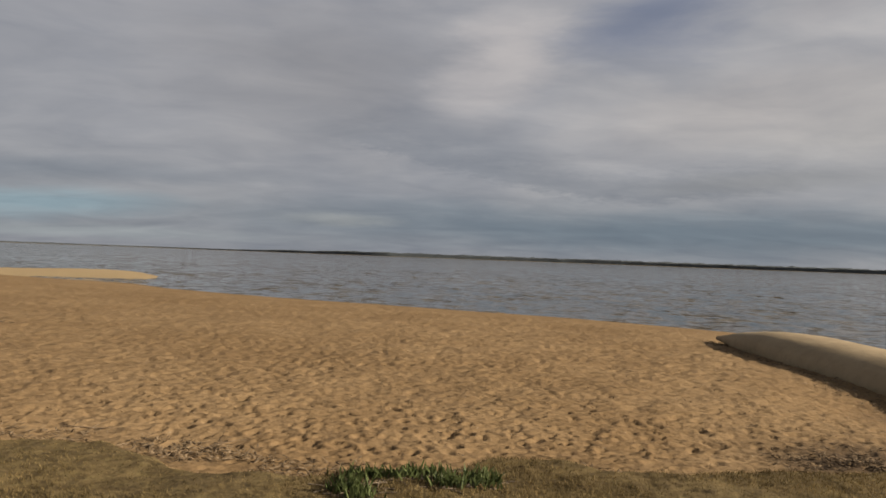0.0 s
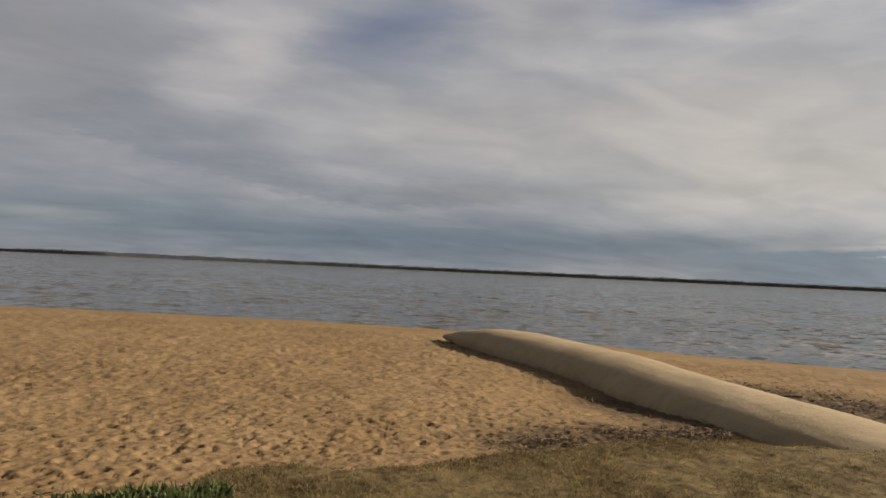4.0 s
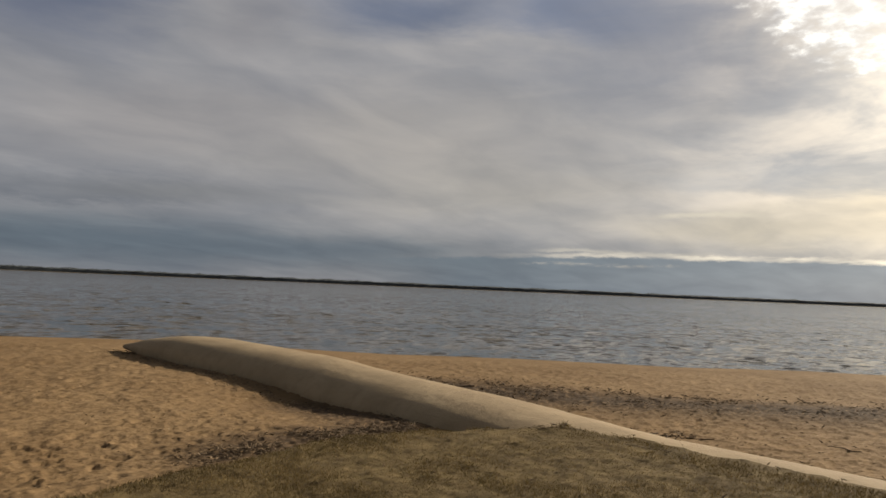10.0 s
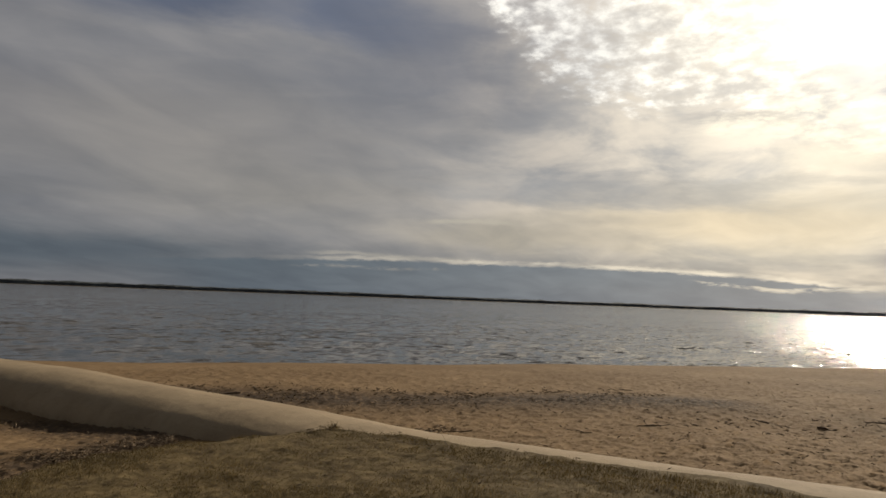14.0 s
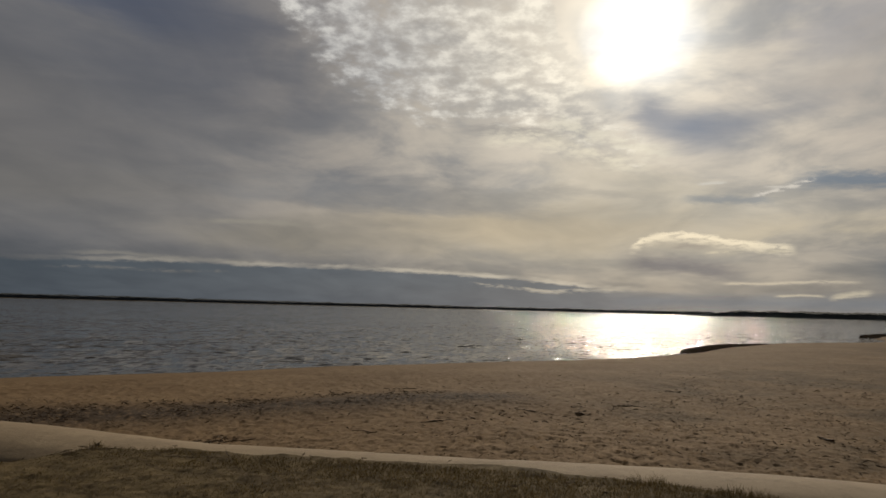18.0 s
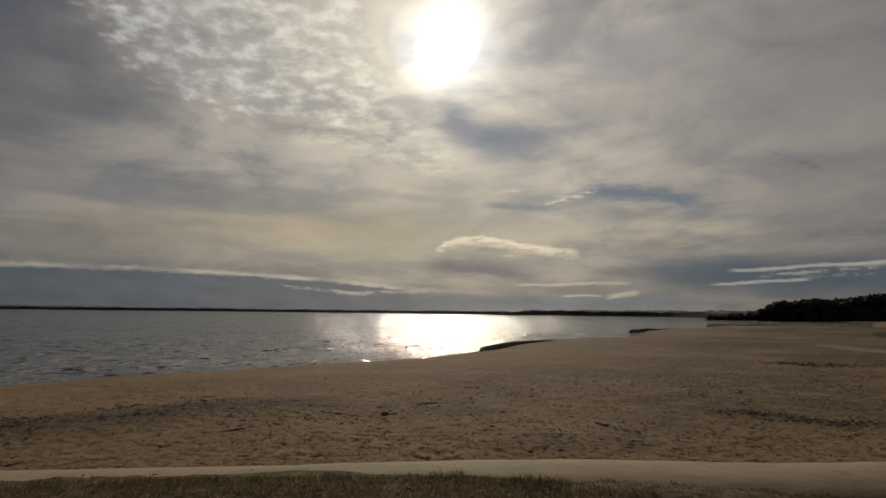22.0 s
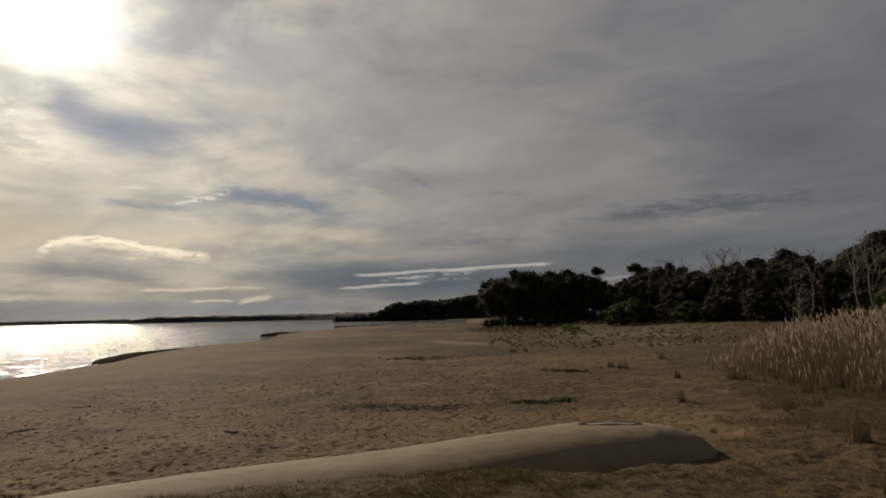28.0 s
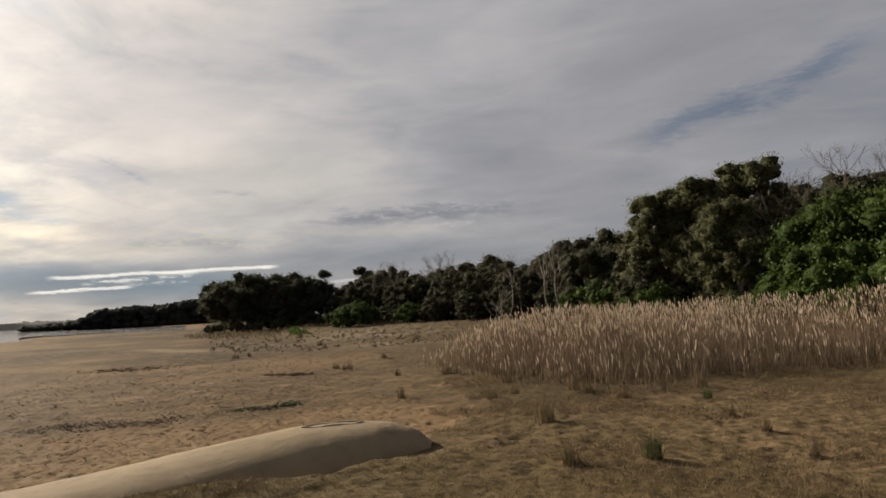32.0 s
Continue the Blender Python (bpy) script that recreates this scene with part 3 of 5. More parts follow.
M_WRACK = leafy("dry_sea_grass", (0.10, 0.073, 0.047), (0.26, 0.19, 0.12), 0.9, 0.1, 2.0)
M_LAWN = leafy("dry_lawn_blade", (0.095, 0.072, 0.03), (0.265, 0.19, 0.085), 0.7, 0.25, 0.8)
M_STRAW = leafy("straw_blade", (0.106, 0.075, 0.040), (0.281, 0.202, 0.115), 0.7, 0.25, 1.6)
M_RUSH = leafy("rush_blade", (0.085, 0.07, 0.035), (0.25, 0.19, 0.10), 0.6, 0.2, 1.0)
M_GREENRUSH = leafy("green_rush_blade", (0.045, 0.07, 0.022), (0.16, 0.16, 0.06), 0.6, 0.2, 1.0)
M_REED = leafy("reed_stalk", (0.16, 0.113, 0.073), (0.46, 0.35, 0.235), 0.65, 0.25, 0.5)
M_REEDBASE = leafy("reed_base_blade", (0.075, 0.052, 0.036), (0.20, 0.145, 0.10), 0.8, 0.15, 1.0)
M_PLUME = leafy("reed_plume", (0.70, 0.57, 0.42), (0.92, 0.80, 0.64), 0.8, 0.3, 0.5)
M_SUCC = leafy("succulent_leaf", (0.065, 0.088, 0.03), (0.15, 0.175, 0.07), 0.4, 0.15, 3.0)
M_BANKSIA = leafy("banksia_leaf", (0.066, 0.073, 0.045), (0.146, 0.146, 0.088), 0.6, 0.4, 0.4)
M_GUM = leafy("gum_leaf", (0.110, 0.123, 0.056), (0.293, 0.278, 0.129), 0.5, 0.45, 0.45)
M_TEATREE = leafy("tea_tree_leaf", (0.071, 0.076, 0.043), (0.168, 0.161, 0.088), 0.6, 0.42, 0.4)
M_WATTLE = leafy("wattle_leaf", (0.044, 0.081, 0.015), (0.128, 0.177, 0.040), 0.5, 0.35, 0.6)
# leaf colours darkened for the shade inside the crowns
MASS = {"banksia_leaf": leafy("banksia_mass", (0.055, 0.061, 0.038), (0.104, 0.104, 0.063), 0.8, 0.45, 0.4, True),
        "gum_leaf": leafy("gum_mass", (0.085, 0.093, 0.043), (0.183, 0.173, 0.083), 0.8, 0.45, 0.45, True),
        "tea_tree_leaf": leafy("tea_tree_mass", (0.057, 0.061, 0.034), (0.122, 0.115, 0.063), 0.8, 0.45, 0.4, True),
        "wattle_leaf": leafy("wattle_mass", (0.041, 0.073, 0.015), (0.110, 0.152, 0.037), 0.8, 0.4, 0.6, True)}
# distance haze is put into this pale bluish leaf colour and its translucency
M_HAZYWOOD = leafy("hazy_far_woodland", (0.125, 0.145, 0.16), (0.165, 0.185, 0.20), 0.9, 0.5, 0.02)
M_HEAD = leafy("headland_foliage", (0.06, 0.066, 0.055), (0.095, 0.10, 0.08), 0.9, 0.4, 0.05, True)
# greyed and paled so that the colour carries the haze over the bay
M_HAZYPOINT = leafy("hazy_point_woodland", (0.10, 0.112, 0.11), (0.14, 0.15, 0.145), 0.9, 0.4, 0.02)
M_SHELL = rough_stuff("pale_rubble", (0.26, 0.20, 0.125), (0.38, 0.31, 0.21), 12, 0.9, 0.5)


# ---------------------------------------------------------------- mesh tools
def mesh(name, verts, faces, mat, smooth=True):
    me = bpy.data.meshes.new(name)
    verts, faces = np.asarray(verts, dtype=np.float32), np.asarray(faces, dtype=np.int32)
    k = faces.shape[1]
    me.vertices.add(len(verts))
    me.vertices.foreach_set("co", verts.ravel())
    me.loops.add(faces.size)
    me.loops.foreach_set("vertex_index", faces.ravel())
    me.polygons.add(len(faces))
    me.polygons.foreach_set("loop_start", np.arange(0, faces.size, k, dtype=np.int32))
    me.polygons.foreach_set("use_smooth", np.full(len(faces), smooth))
    me.update(calc_edges=True)
    me.materials.append(mat)
    return me


def piece(name, parts, mat, parent=None, label="", smooth=True):
    """Joins (verts, faces) arrays with faces of equal size into one mesh object."""
    vs, fs, base = [], [], 0
    for v, f in parts:
        vs.append(np.asarray(v, dtype=float))
        fs.append(np.asarray(f, dtype=int) + base)
        base += len(v)
    ob = new(name, mesh(name, np.concatenate(vs), np.concatenate(fs), mat, smooth))
    if parent is not None:
        ob.parent = parent
    if label:
        ob["label"] = label
    return ob


def hashed(i, j, k=0):
    h = np.sin(i * 127.1 + j * 311.7 + k * 74.7) * 43758.5453
    return h - np.floor(h)


def vnoise(x, y, k=0):
    i, j = np.floor(x), np.floor(y)
    u, v = x - i, y - j
    u, v = u * u * (3 - 2 * u), v * v * (3 - 2 * v)
    a, b, c, e = hashed(i, j, k), hashed(i + 1, j, k), hashed(i, j + 1, k), hashed(i + 1, j + 1, k)
    return (a + (b - a) * u) * (1 - v) + (c + (e - c) * u) * v


def fbm(x, y, octaves=4, k=0):
    s, a, t = 0.0, 1.0, 0.0
    for o in range(octaves):
        s, t = s + a * vnoise(x, y, k + o), t + a
        x, y, a = x * 2.03 + 17.3, y * 2.03 + 5.1, a * 0.5
    return s / t


def dents(x, y, size, k=0, fill=0.8):
    """Trodden hollows, one in most cells of the given size: 0 to 1 deep, with a low rim."""
    i, j = np.floor(x / size), np.floor(y / size)
    out = np.zeros_like(x)
    for di in (-1, 0, 1):
        for dj in (-1, 0, 1):
            a, b = i + di, j + dj
            cx, cy = (a + hashed(a, b, k)) * size, (b + hashed(a, b, k + 1)) * size
            th, big = hashed(a, b, k + 2) * 6.283, 0.6 + 0.7 * hashed(a, b, k + 3)
            dx, dy = x - cx, y - cy
            p = (dx * np.cos(th) + dy * np.sin(th)) / (0.42 * size * big)
            q = (dy * np.cos(th) - dx * np.sin(th)) / (0.27 * size * big)
            r = np.sqrt(p * p + q * q)
            on = hashed(a, b, k + 4) < fill
            out += np.where(on, (step(r, 1.0, 0.35) - 0.35 * np.exp(-((r - 1.15) / 0.25) ** 2)) * (0.5 + 0.6 * hashed(a, b, k + 5)), 0)
    return out


def step(x, a, b):
    t = np.clip((x - a) / (b - a), 0, 1)
    return t * t * (3 - 2 * t)


def edge_distance(x, y, pts, closed=True):
    """Distance to a line of points; with closed, positive inside the outline."""
    p = np.asarray(pts, dtype=float)
    q = np.roll(p, -1, 0) if closed else p[1:]
    p = p if closed else p[:-1]
    best, inside = np.full(x.shape, 1e18), np.zeros(x.shape, bool)
    for (ax, ay), (bx_, by_) in zip(p, q):
        ex, ey = bx_ - ax, by_ - ay
        t = np.clip(((x - ax) * ex + (y - ay) * ey) / (ex * ex + ey * ey + 1e-12), 0, 1)
        best = np.minimum(best, (x - ax - t * ex) ** 2 + (y - ay - t * ey) ** 2)
        if ey:
            inside ^= ((ay > y) != (by_ > y)) & (x < ex * (y - ay) / ey + ax)
    best = np.sqrt(best)
    return np.where(inside, best, -best) if closed else best


# ---------------------------------------------------------------- the shape of the land
SHORE = [(-900, 600), (-120, 95), (-60, 68), (-40, 63), (-36, 67), (-33, 70), (-29, 66), (-26, 61), (-24, 57), (-22.9, 54), (-24, 52), (-33, 51.5), (-28, 48.6), (-20.5, 45.6), (-17.2, 41.9), (-12, 38.5),
         (-6.6, 35.9), (0, 33.2), (5.6, 30.6), (11.6, 26.2), (14.2, 22.6), (17, 18.4), (20.4, 15.2), (21.8, 13.3), (24, 10.4), (27.6, 7.4), (30, 4.2), (33.2, 0.5), (35.6, -3.1), (38.4, -6.2), (41, -8.4),
         (44, -10.5), (53.7, -15.7), (67, -25.2), (75.5, -37.2), (80, -41.5), (92, -45.6)]
SHORE += [(98, -48.2), (120, -66), (128.5, -84), (140, -88), (152, -91), (156, -99), (150, -106.5), (147, -116), (144, -127), (165, -152), (250, -230), (298, -278), (350, -285), (395, -270), (470, -330), (1200, -1300), (3500, -4200), (-4500, -4200), (-4500, 600)]
LAWN = [(-14, 7.4), (-8, 6.6), (-3.9, 6.1), (-3.4, 6.2), (-2.9, 6.1), (-2.35, 5.8), (-2, 5.55), (-1.4, 5.55), (-0.9, 5.45), (0, 5.75), (0.4, 6.05), (1.15, 6.15), (1.55, 5.9), (2.2, 5.85), (2.6, 5.95),
        (3.3, 6.15), (4.1, 6.25), (5.1, 6.2), (6.2, 5.85), (7.1, 5.45), (7.8, 4.9), (8.0, 3.8), (8.0, 1.5), (7.9, 0), (7.6, -1.3), (7.0, -2.6), (6.2, -4.2), (5.5, -5.3)]
LAWN += [(4.7, -6.1), (4.2, -6.9), (4.1, -7.8), (4.3, -9.5), (4.9, -12.2), (7, -14.8), (9, -17), (14, -24), (19.5, -35.5), (33, -42), (56, -69), (88, -112), (150, -180), (200, -260), (100, -700), (-600, -600), (-600, 40)]


def land(x, y):
    """Height of the ground and the masks that tell sand from turf."""
    x, y = np.asarray(x, dtype=float), np.asarray(y, dtype=float)
    r = np.hypot(x, y)
    dw = edge_distance(x, y, SHORE) + (fbm(x * 0.25, y * 0.25, 3, 3) - 0.5) * np.clip(r / 60, 0.2, 1.2)
    dl = edge_distance(x, y, LAWN) + (fbm(x * 1.7, y * 1.7, 3, 9) - 0.5) * np.clip(0.06 * r, 0.25, 6.0)
    on = np.clip(dw, 0, None)
    z = np.where(dw > 0, 0.62 * (1 - np.exp(-on / 8.0)) + (0.06 + 0.69 * step(-np.degrees(np.arctan2(-x, y)) % 360, 130.5, 136.0)) * step(on, 28, 80), np.clip(dw * 0.07, -1.5, 0))
    z = z + step(on, 3, 9) * (fbm(x * 0.22, y * 0.22, 3, 20) - 0.5) * 0.16
    z = z - 0.15 * np.exp(-((x - 6.8) / 1.1) ** 2 - ((y - 9.8) / 2.2) ** 2)
    # low swell of wrack and sand between the tube and the water
    z = z + 0.07 * np.exp(-((edge_distance(x, y, [(10.4, 10.6), (12.6, 5.2), (16.1, 0.9), (21.6, -5.2)], False) - 0.2) / 1.3) ** 2)
    wet = step(dw, 0.7, 0.0) * 0.45
    soft = step(-y, 5.5, 9.0)
    turf = step(dl + soft * (fbm(x * 0.9, y * 0.9, 4, 12) - 0.5) * 3.0, -0.05 - 2.2 * soft, 0.3 + 0.9 * soft)
    top = np.maximum(0.78 - 0.04 * soft, z + 0.10 - 0.06 * soft) + 0.10 * np.exp(-(r / 4.0) ** 2)
    z = z + (top - z) * turf
    z = z + 0.09 * turf * np.exp(-(edge_distance(x, y, [(6.0, -3.2), (5.5, -4.6), (5.0, -5.8), (4.3, -7.2)], False) / 0.75) ** 2)
    lumpy = turf * step(r, 3, 7)
    z = z + lumpy * (fbm(x * 1.3, y * 1.3, 4, 30) - 0.5) * (0.05 + 0.01 * soft) + turf * (fbm(x * 6, y * 6, 3, 33) - 0.5) * (0.03 + 0.05 * soft)
    # fore-dune before the trees, and the wooded rise of the headland
    z = z + 0.45 * np.exp(-((edge_distance(x, y, [(68.1, -77.9), (50.9, -69.7), (34.6, -67.7), (20.8, -63.8)], False)) / 9.0) ** 2) * turf
    z = z + 0.3 * np.exp(-((x - 400) / 90) ** 2 - ((y + 330) / 45) ** 2)
    # trodden sand
    loose = (1 - turf) * step(dw, 1.5, 5.0) * step(r, 110, 45)
    loose = loose * (1 - 0.6 * step(-dl, 1.3, 0.2) * step(y, 0, 4))
    worn = step(fbm(x * 0.3, y * 0.3, 2, 41), 0.25, 0.55)
    d1 = dents(x + 0.15 * fbm(x * 2, y * 2, 2, 50), y, 0.24, 60, 0.8)
    d2 = dents(x, y, 0.13, 70, 0.75)
    z = z - loose * (0.029 * d1 * (0.35 + 0.65 * worn) + 0.025 * d2) + loose * ((fbm(x * 3, y * 3, 3, 80) - 0.5) * 0.05 + (fbm(x * 14, y * 14, 2, 81) - 0.5) * 0.022)
    z = z + (1 - turf) * (1 - loose) * step(dw, 0, 0.8) * step(r, 80, 25) * (fbm(x * 5, y * 5, 3, 83) - 0.5) * 0.012
    # the other side of the lake
    bear = np.degrees(np.arctan2(-x, y))
    far = 3050 + 900 * step(bear, 4, 24) + 120 * (fbm(bear * 0.3, bear * 0 + 1, 3, 90) - 0.5)
    z = np.where((dw < 0) & (r > far), np.clip((r - far) * 0.02, -1.5, 1.5), z)
    turf = np.where((dw < 0) & (r > 1500), 1.0, turf)
    lit = np.exp(-((edge_distance(x, y, [(10.0, 9.8), (11.4, 6.6), (13.1, 4.4), (14.7, 2.4), (15.4, 0.6)], False)) / 1.15) ** 2)
    lit = np.maximum(lit, 0.9 * np.exp(-((edge_distance(x, y, [(4.1, 6.9), (5.5, 7.2), (6.9, 7.2), (7.0, 9.5)], False)) / 0.75) ** 2))
    lit = np.maximum(lit, 0.6 * np.exp(-((edge_distance(x, y, [(12.5, -8.4), (11.0, -9.5)], False)) / 0.7) ** 2))
    rub = np.exp(-((edge_distance(x, y, [(33, -44), (21, -39), (42, -57)], False)) / 7.0) ** 2) * step(fbm(x * 0.2, y * 0.2, 3, 95), 0.35, 0.6)
    brown = np.maximum(step(fbm(x * 0.11, y * 0.16, 4, 97), 0.36, 0.58) * step(r, 18, 36), 0.7 * step(fbm(x * 0.28, y * 0.35, 4, 98), 0.33, 0.60) * step(r, 8, 11)) * step(dw, 5, 16) * step(-np.where(bear > 60, bear - 360, bear), 84, 108)
    side = -np.where(bear > 60, bear - 360, bear)
    brown = np.maximum(brown, 0.85 * step(r, 27, 38) * step(r, 74, 60) * step(side, 131, 138))
    pale = 0.75 * step(edge_distance(x, y, [(-60, 50), (-36, 49.6), (-20, 47.6), (-18, 90), (-90, 110)]), -0.5, 1.0)
    pale = np.maximum(pale, 0.6 * np.exp(-(edge_distance(x, y, [(41, -34), (33, -32)], False) / 1.2) ** 2))
    straw = turf * step(-y, 6.0, 9.0) * step(fbm(x * 0.45, y * 0.45, 3, 99), 0.30, 0.55) * (0.6 + 0.4 * step(-x, -3.0, 1.0))
    return z, turf, wet, lit, rub, brown, pale, straw


def height(x, y):
    return float(land(np.array([x]), np.array([y]))[0][0])


def heights(x, y):
    return land(x, y)[0]


def fan(radii, bearings):
    """A polar sheet: rings by spokes, closed all round when the bearings span the circle."""
    a = np.radians(bearings)
    R, A = np.meshgrid(radii, a, indexing="ij")
    return -np.sin(A) * R, np.cos(A) * R


def grid_faces(rows, cols, closed):
    i, j = np.meshgrid(np.arange(rows - 1), np.arange(cols if closed else cols - 1), indexing="ij")
    k = (j + 1) % cols
    return np.stack([i * cols + j, (i + 1) * cols + j, (i + 1) * cols + k, i * cols + k], -1).reshape(-1, 4)


def rings(start, end, delta, h):
    out, r = [], start
    while r < end:
        out.append(r)
        r += min(max(r * r * delta / h, 0.02), r * 0.05)
    return out


radii = np.array([0.0, 0.5, 1.0, 1.6, 2.2, 2.8, 3.2] + rings(3.5, 5.6, 0.0022, 1.75) + rings(5.65, 60, 0.00105, 1.75) + rings(61, 130, 0.0018, 1.75) + list(np.geomspace(131, 4700, 70)))
bearings = np.concatenate([np.linspace(40, -190, 900), np.linspace(-193, -317, 32)])
gx, gy = fan(radii, bearings)
gx, gy = gx + 0.2, gy - 0.15
gz, turf, wet, litter, rubble, brown, pale, straw = land(gx.ravel(), gy.ravel())
me = mesh("ground", np.column_stack([gx.ravel(), gy.ravel(), gz]), grid_faces(len(radii), len(bearings), True), M_GROUND)
for name, values in (("lawn", turf), ("wet", wet), ("litter", litter), ("rubble", rubble), ("brown", brown), ("pale", pale), ("straw", straw)):
    me.attributes.new(name, "FLOAT", "POINT").data.foreach_set("value", values.astype(np.float32))
ground = tagged(new("ground", me), "golden trodden beach sand running into dry brown turf", "ground", kind="structure")

# water, with real waves near the shore
radii = np.array(rings(14, 400, 0.0018, 2.5) + list(np.geomspace(405, 4800, 50)))
bearings = np.linspace(42, -142, 720)
wx, wy = fan(radii, bearings)
wx, wy = wx.ravel(), wy.ravel()
wr = np.hypot(wx, wy)
c35, s35 = math.cos(radians(35)), math.sin(radians(35))
wu, wv = wx * c35 + wy * s35, (wy * c35 - wx * s35)
wz = (fbm(wu * 1.3, wv * 0.8, 3, 101) - 0.5) * 0.15 + (fbm(wu * 0.3, wv * 0.2, 2, 105) - 0.5) * 0.07
wz = wz * step(wr, 420, 60)
shore_calm = step(-edge_distance(wx, wy, SHORE), -0.3, 5.0)
water = new("water", mesh("water", np.column_stack([wx, wy, wz * (0.12 + 0.88 * shore_calm)]), grid_faces(len(radii), len(bearings), False), M_WATER))
tagged(water, "grey choppy lake water under an overcast sky", "water", kind="structure")

# ---------------------------------------------------------------- the sand-filled fabric tube
def spline(points, n):
    """Smooth curve through points of any dimension."""
    p = np.asarray(points, dtype=float)
    p = np.vstack([2 * p[0] - p[1], p, 2 * p[-1] - p[-2]])
    out = []
    for i in range(1, len(p) - 2):
        for t in np.linspace(0, 1, n, endpoint=False):
            a, b, c, e = p[i - 1], p[i], p[i + 1], p[i + 2]
            out.append(0.5 * (2 * b + (c - a) * t + (2 * a - 5 * b + 4 * c - e) * t * t + (3 * b - a - 3 * c + e) * t ** 3))
    out.append(p[-2])
    return np.array(out)


# along the tube: x, y, height of its crest, half width, half thickness
TUBE = [(7.75, 18.9, 0.58, 0.06, 0.04), (7.95, 18.5, 0.68, 0.30, 0.14), (8.2, 17.9, 0.83, 0.62, 0.30), (8.5, 16.9, 0.96, 1.0, 0.44), (8.7, 15.4, 1.0, 1.2, 0.52), (8.75, 12.0, 0.955, 1.2, 0.55), (8.65, 10.0, 0.88, 1.2, 0.53),
        (8.45, 8.0, 0.845, 1.2, 0.5), (8.3, 6.2, 0.80, 1.25, 0.46), (8.2, 4.3, 0.705, 1.2, 0.4), (8.15, 3.1, 0.695, 1.2, 0.4), (7.95, 0.0, 0.715, 1.2, 0.42), 
        (7.7, -2.7, 0.765, 1.2, 0.52), (7.2, -4.3, 0.805, 1.22, 0.56), (6.75, -5.45, 0.865, 1.2, 0.6), (6.25, -6.45, 0.96, 1.18, 0.63), (5.75, -7.4, 1.03, 1.12, 0.64), (5.15, -8.0, 1.01, 0.95, 0.6), (4.7, -8.25, 0.90, 0.6, 0.47), (4.42, -8.35, 0.70, 0.16, 0.12)]


def build_tube():
    top = new("geotextile_tube")
    c = spline(TUBE, 12)
    n, m = len(c), 72
    d = np.gradient(c[:, :2], axis=0)
    d /= np.linalg.norm(d, axis=1)[:, None]
    s = np.concatenate([[0], np.cumsum(np.hypot(*np.diff(c[:, :2], axis=0).T))])
    a = np.linspace(0, 2 * np.pi, m, endpoint=False)
    S, A = np.meshgrid(s, a, indexing="ij")
    w = c[:, 3][:, None] + 0.035 * (fbm(S * 0.7, A * 1.5, 3, 200) - 0.5)
    t = c[:, 4][:, None] + 0.05 * (fbm(S * 0.5, A * 1.2, 3, 210) - 0.5)
    # soft creases that run round and along the fabric
    crease = 0.014 * (fbm(S * 0.9, A * 9, 3, 220) - 0.5) + 0.012 * (fbm(S * 6, A * 1.2, 3, 230) - 0.5)
    fold = np.exp(-((S - 14.2) / 0.9) ** 2)
    crease += fold * 0.05 * (fbm(S * 4 + A * 3, A * 2, 3, 240) - 0.5)
    ca, sa = np.cos(A), np.sin(A)
    # flat-topped, with full round shoulders
    across = (w * np.where(ca > 0, 0.93, 1.0) + crease) * np.sign(ca) * np.abs(ca) ** np.where(ca > 0, 0.85, 1.0)
    up = (t + crease) * np.sign(sa) * np.abs(sa) ** np.where(ca > 0, 0.85, 1.0)
    X = c[:, 0][:, None] + d[:, 1][:, None] * across
    Y = c[:, 1][:, None] - d[:, 0][:, None] * across
    Z = (c[:, 2] - c[:, 4])[:, None] + up
    Z = np.where(sa < 0, (c[:, 2] - c[:, 4])[:, None] + up * 0.9, Z)
    v = np.column_stack([X.ravel(), Y.ravel(), Z.ravel()])
    sleeve = piece("sleeve", [(v, grid_faces_wrap(n, m))], M_TUBE, top)
    # the filling port: a flattened ring of fabric with a collapsed collar
    i = int(np.argmin(np.abs(c[:, 1] + 7.62)))
    P = v.reshape(n, m, 3)
    port = []
    ax = Vector((d[i, 0], d[i, 1], 0))
    for j in range(41):
        th = j / 40 * 2 * math.pi
        q = np.array([c[i, 0], c[i, 1], 0]) + np.array([ax.x, ax.y, 0]) * 0.42 * math.cos(th) + np.array([ax.y, -ax.x, 0]) * 0.11 * math.sin(th)
        off = np.hypot(P[..., 0] - q[0], P[..., 1] - q[1]) + np.where(P[..., 2] < 0.7, 9, 0)
        q[2] = P.reshape(-1, 3)[off.argmin(), 2] + 0.006 + 0.006 * math.sin(5 * th)
        port.append(q)
    collar = piece("port_collar", [tube_along(np.array(port), 0.009, 8)], M_PATCH, top, "pale flattened fabric filling port")
    mid = np.array(port)[:-1].mean(0) + np.array([0, 0, 0.004])
    pad = np.vstack([mid, np.array(port)[:-1] - np.array([0, 0, 0.01])])
    piece("port_flap", [(pad, [(0, 1 + j, 1 + (j + 1) % 40) for j in range(40)])], M_PATCH, top)
    return tagged(top, "long pale sand-filled geotextile tube half buried between lawn and beach", "sand tube")


def grid_faces_wrap(rows, cols):
    return grid_faces(rows, cols, True)


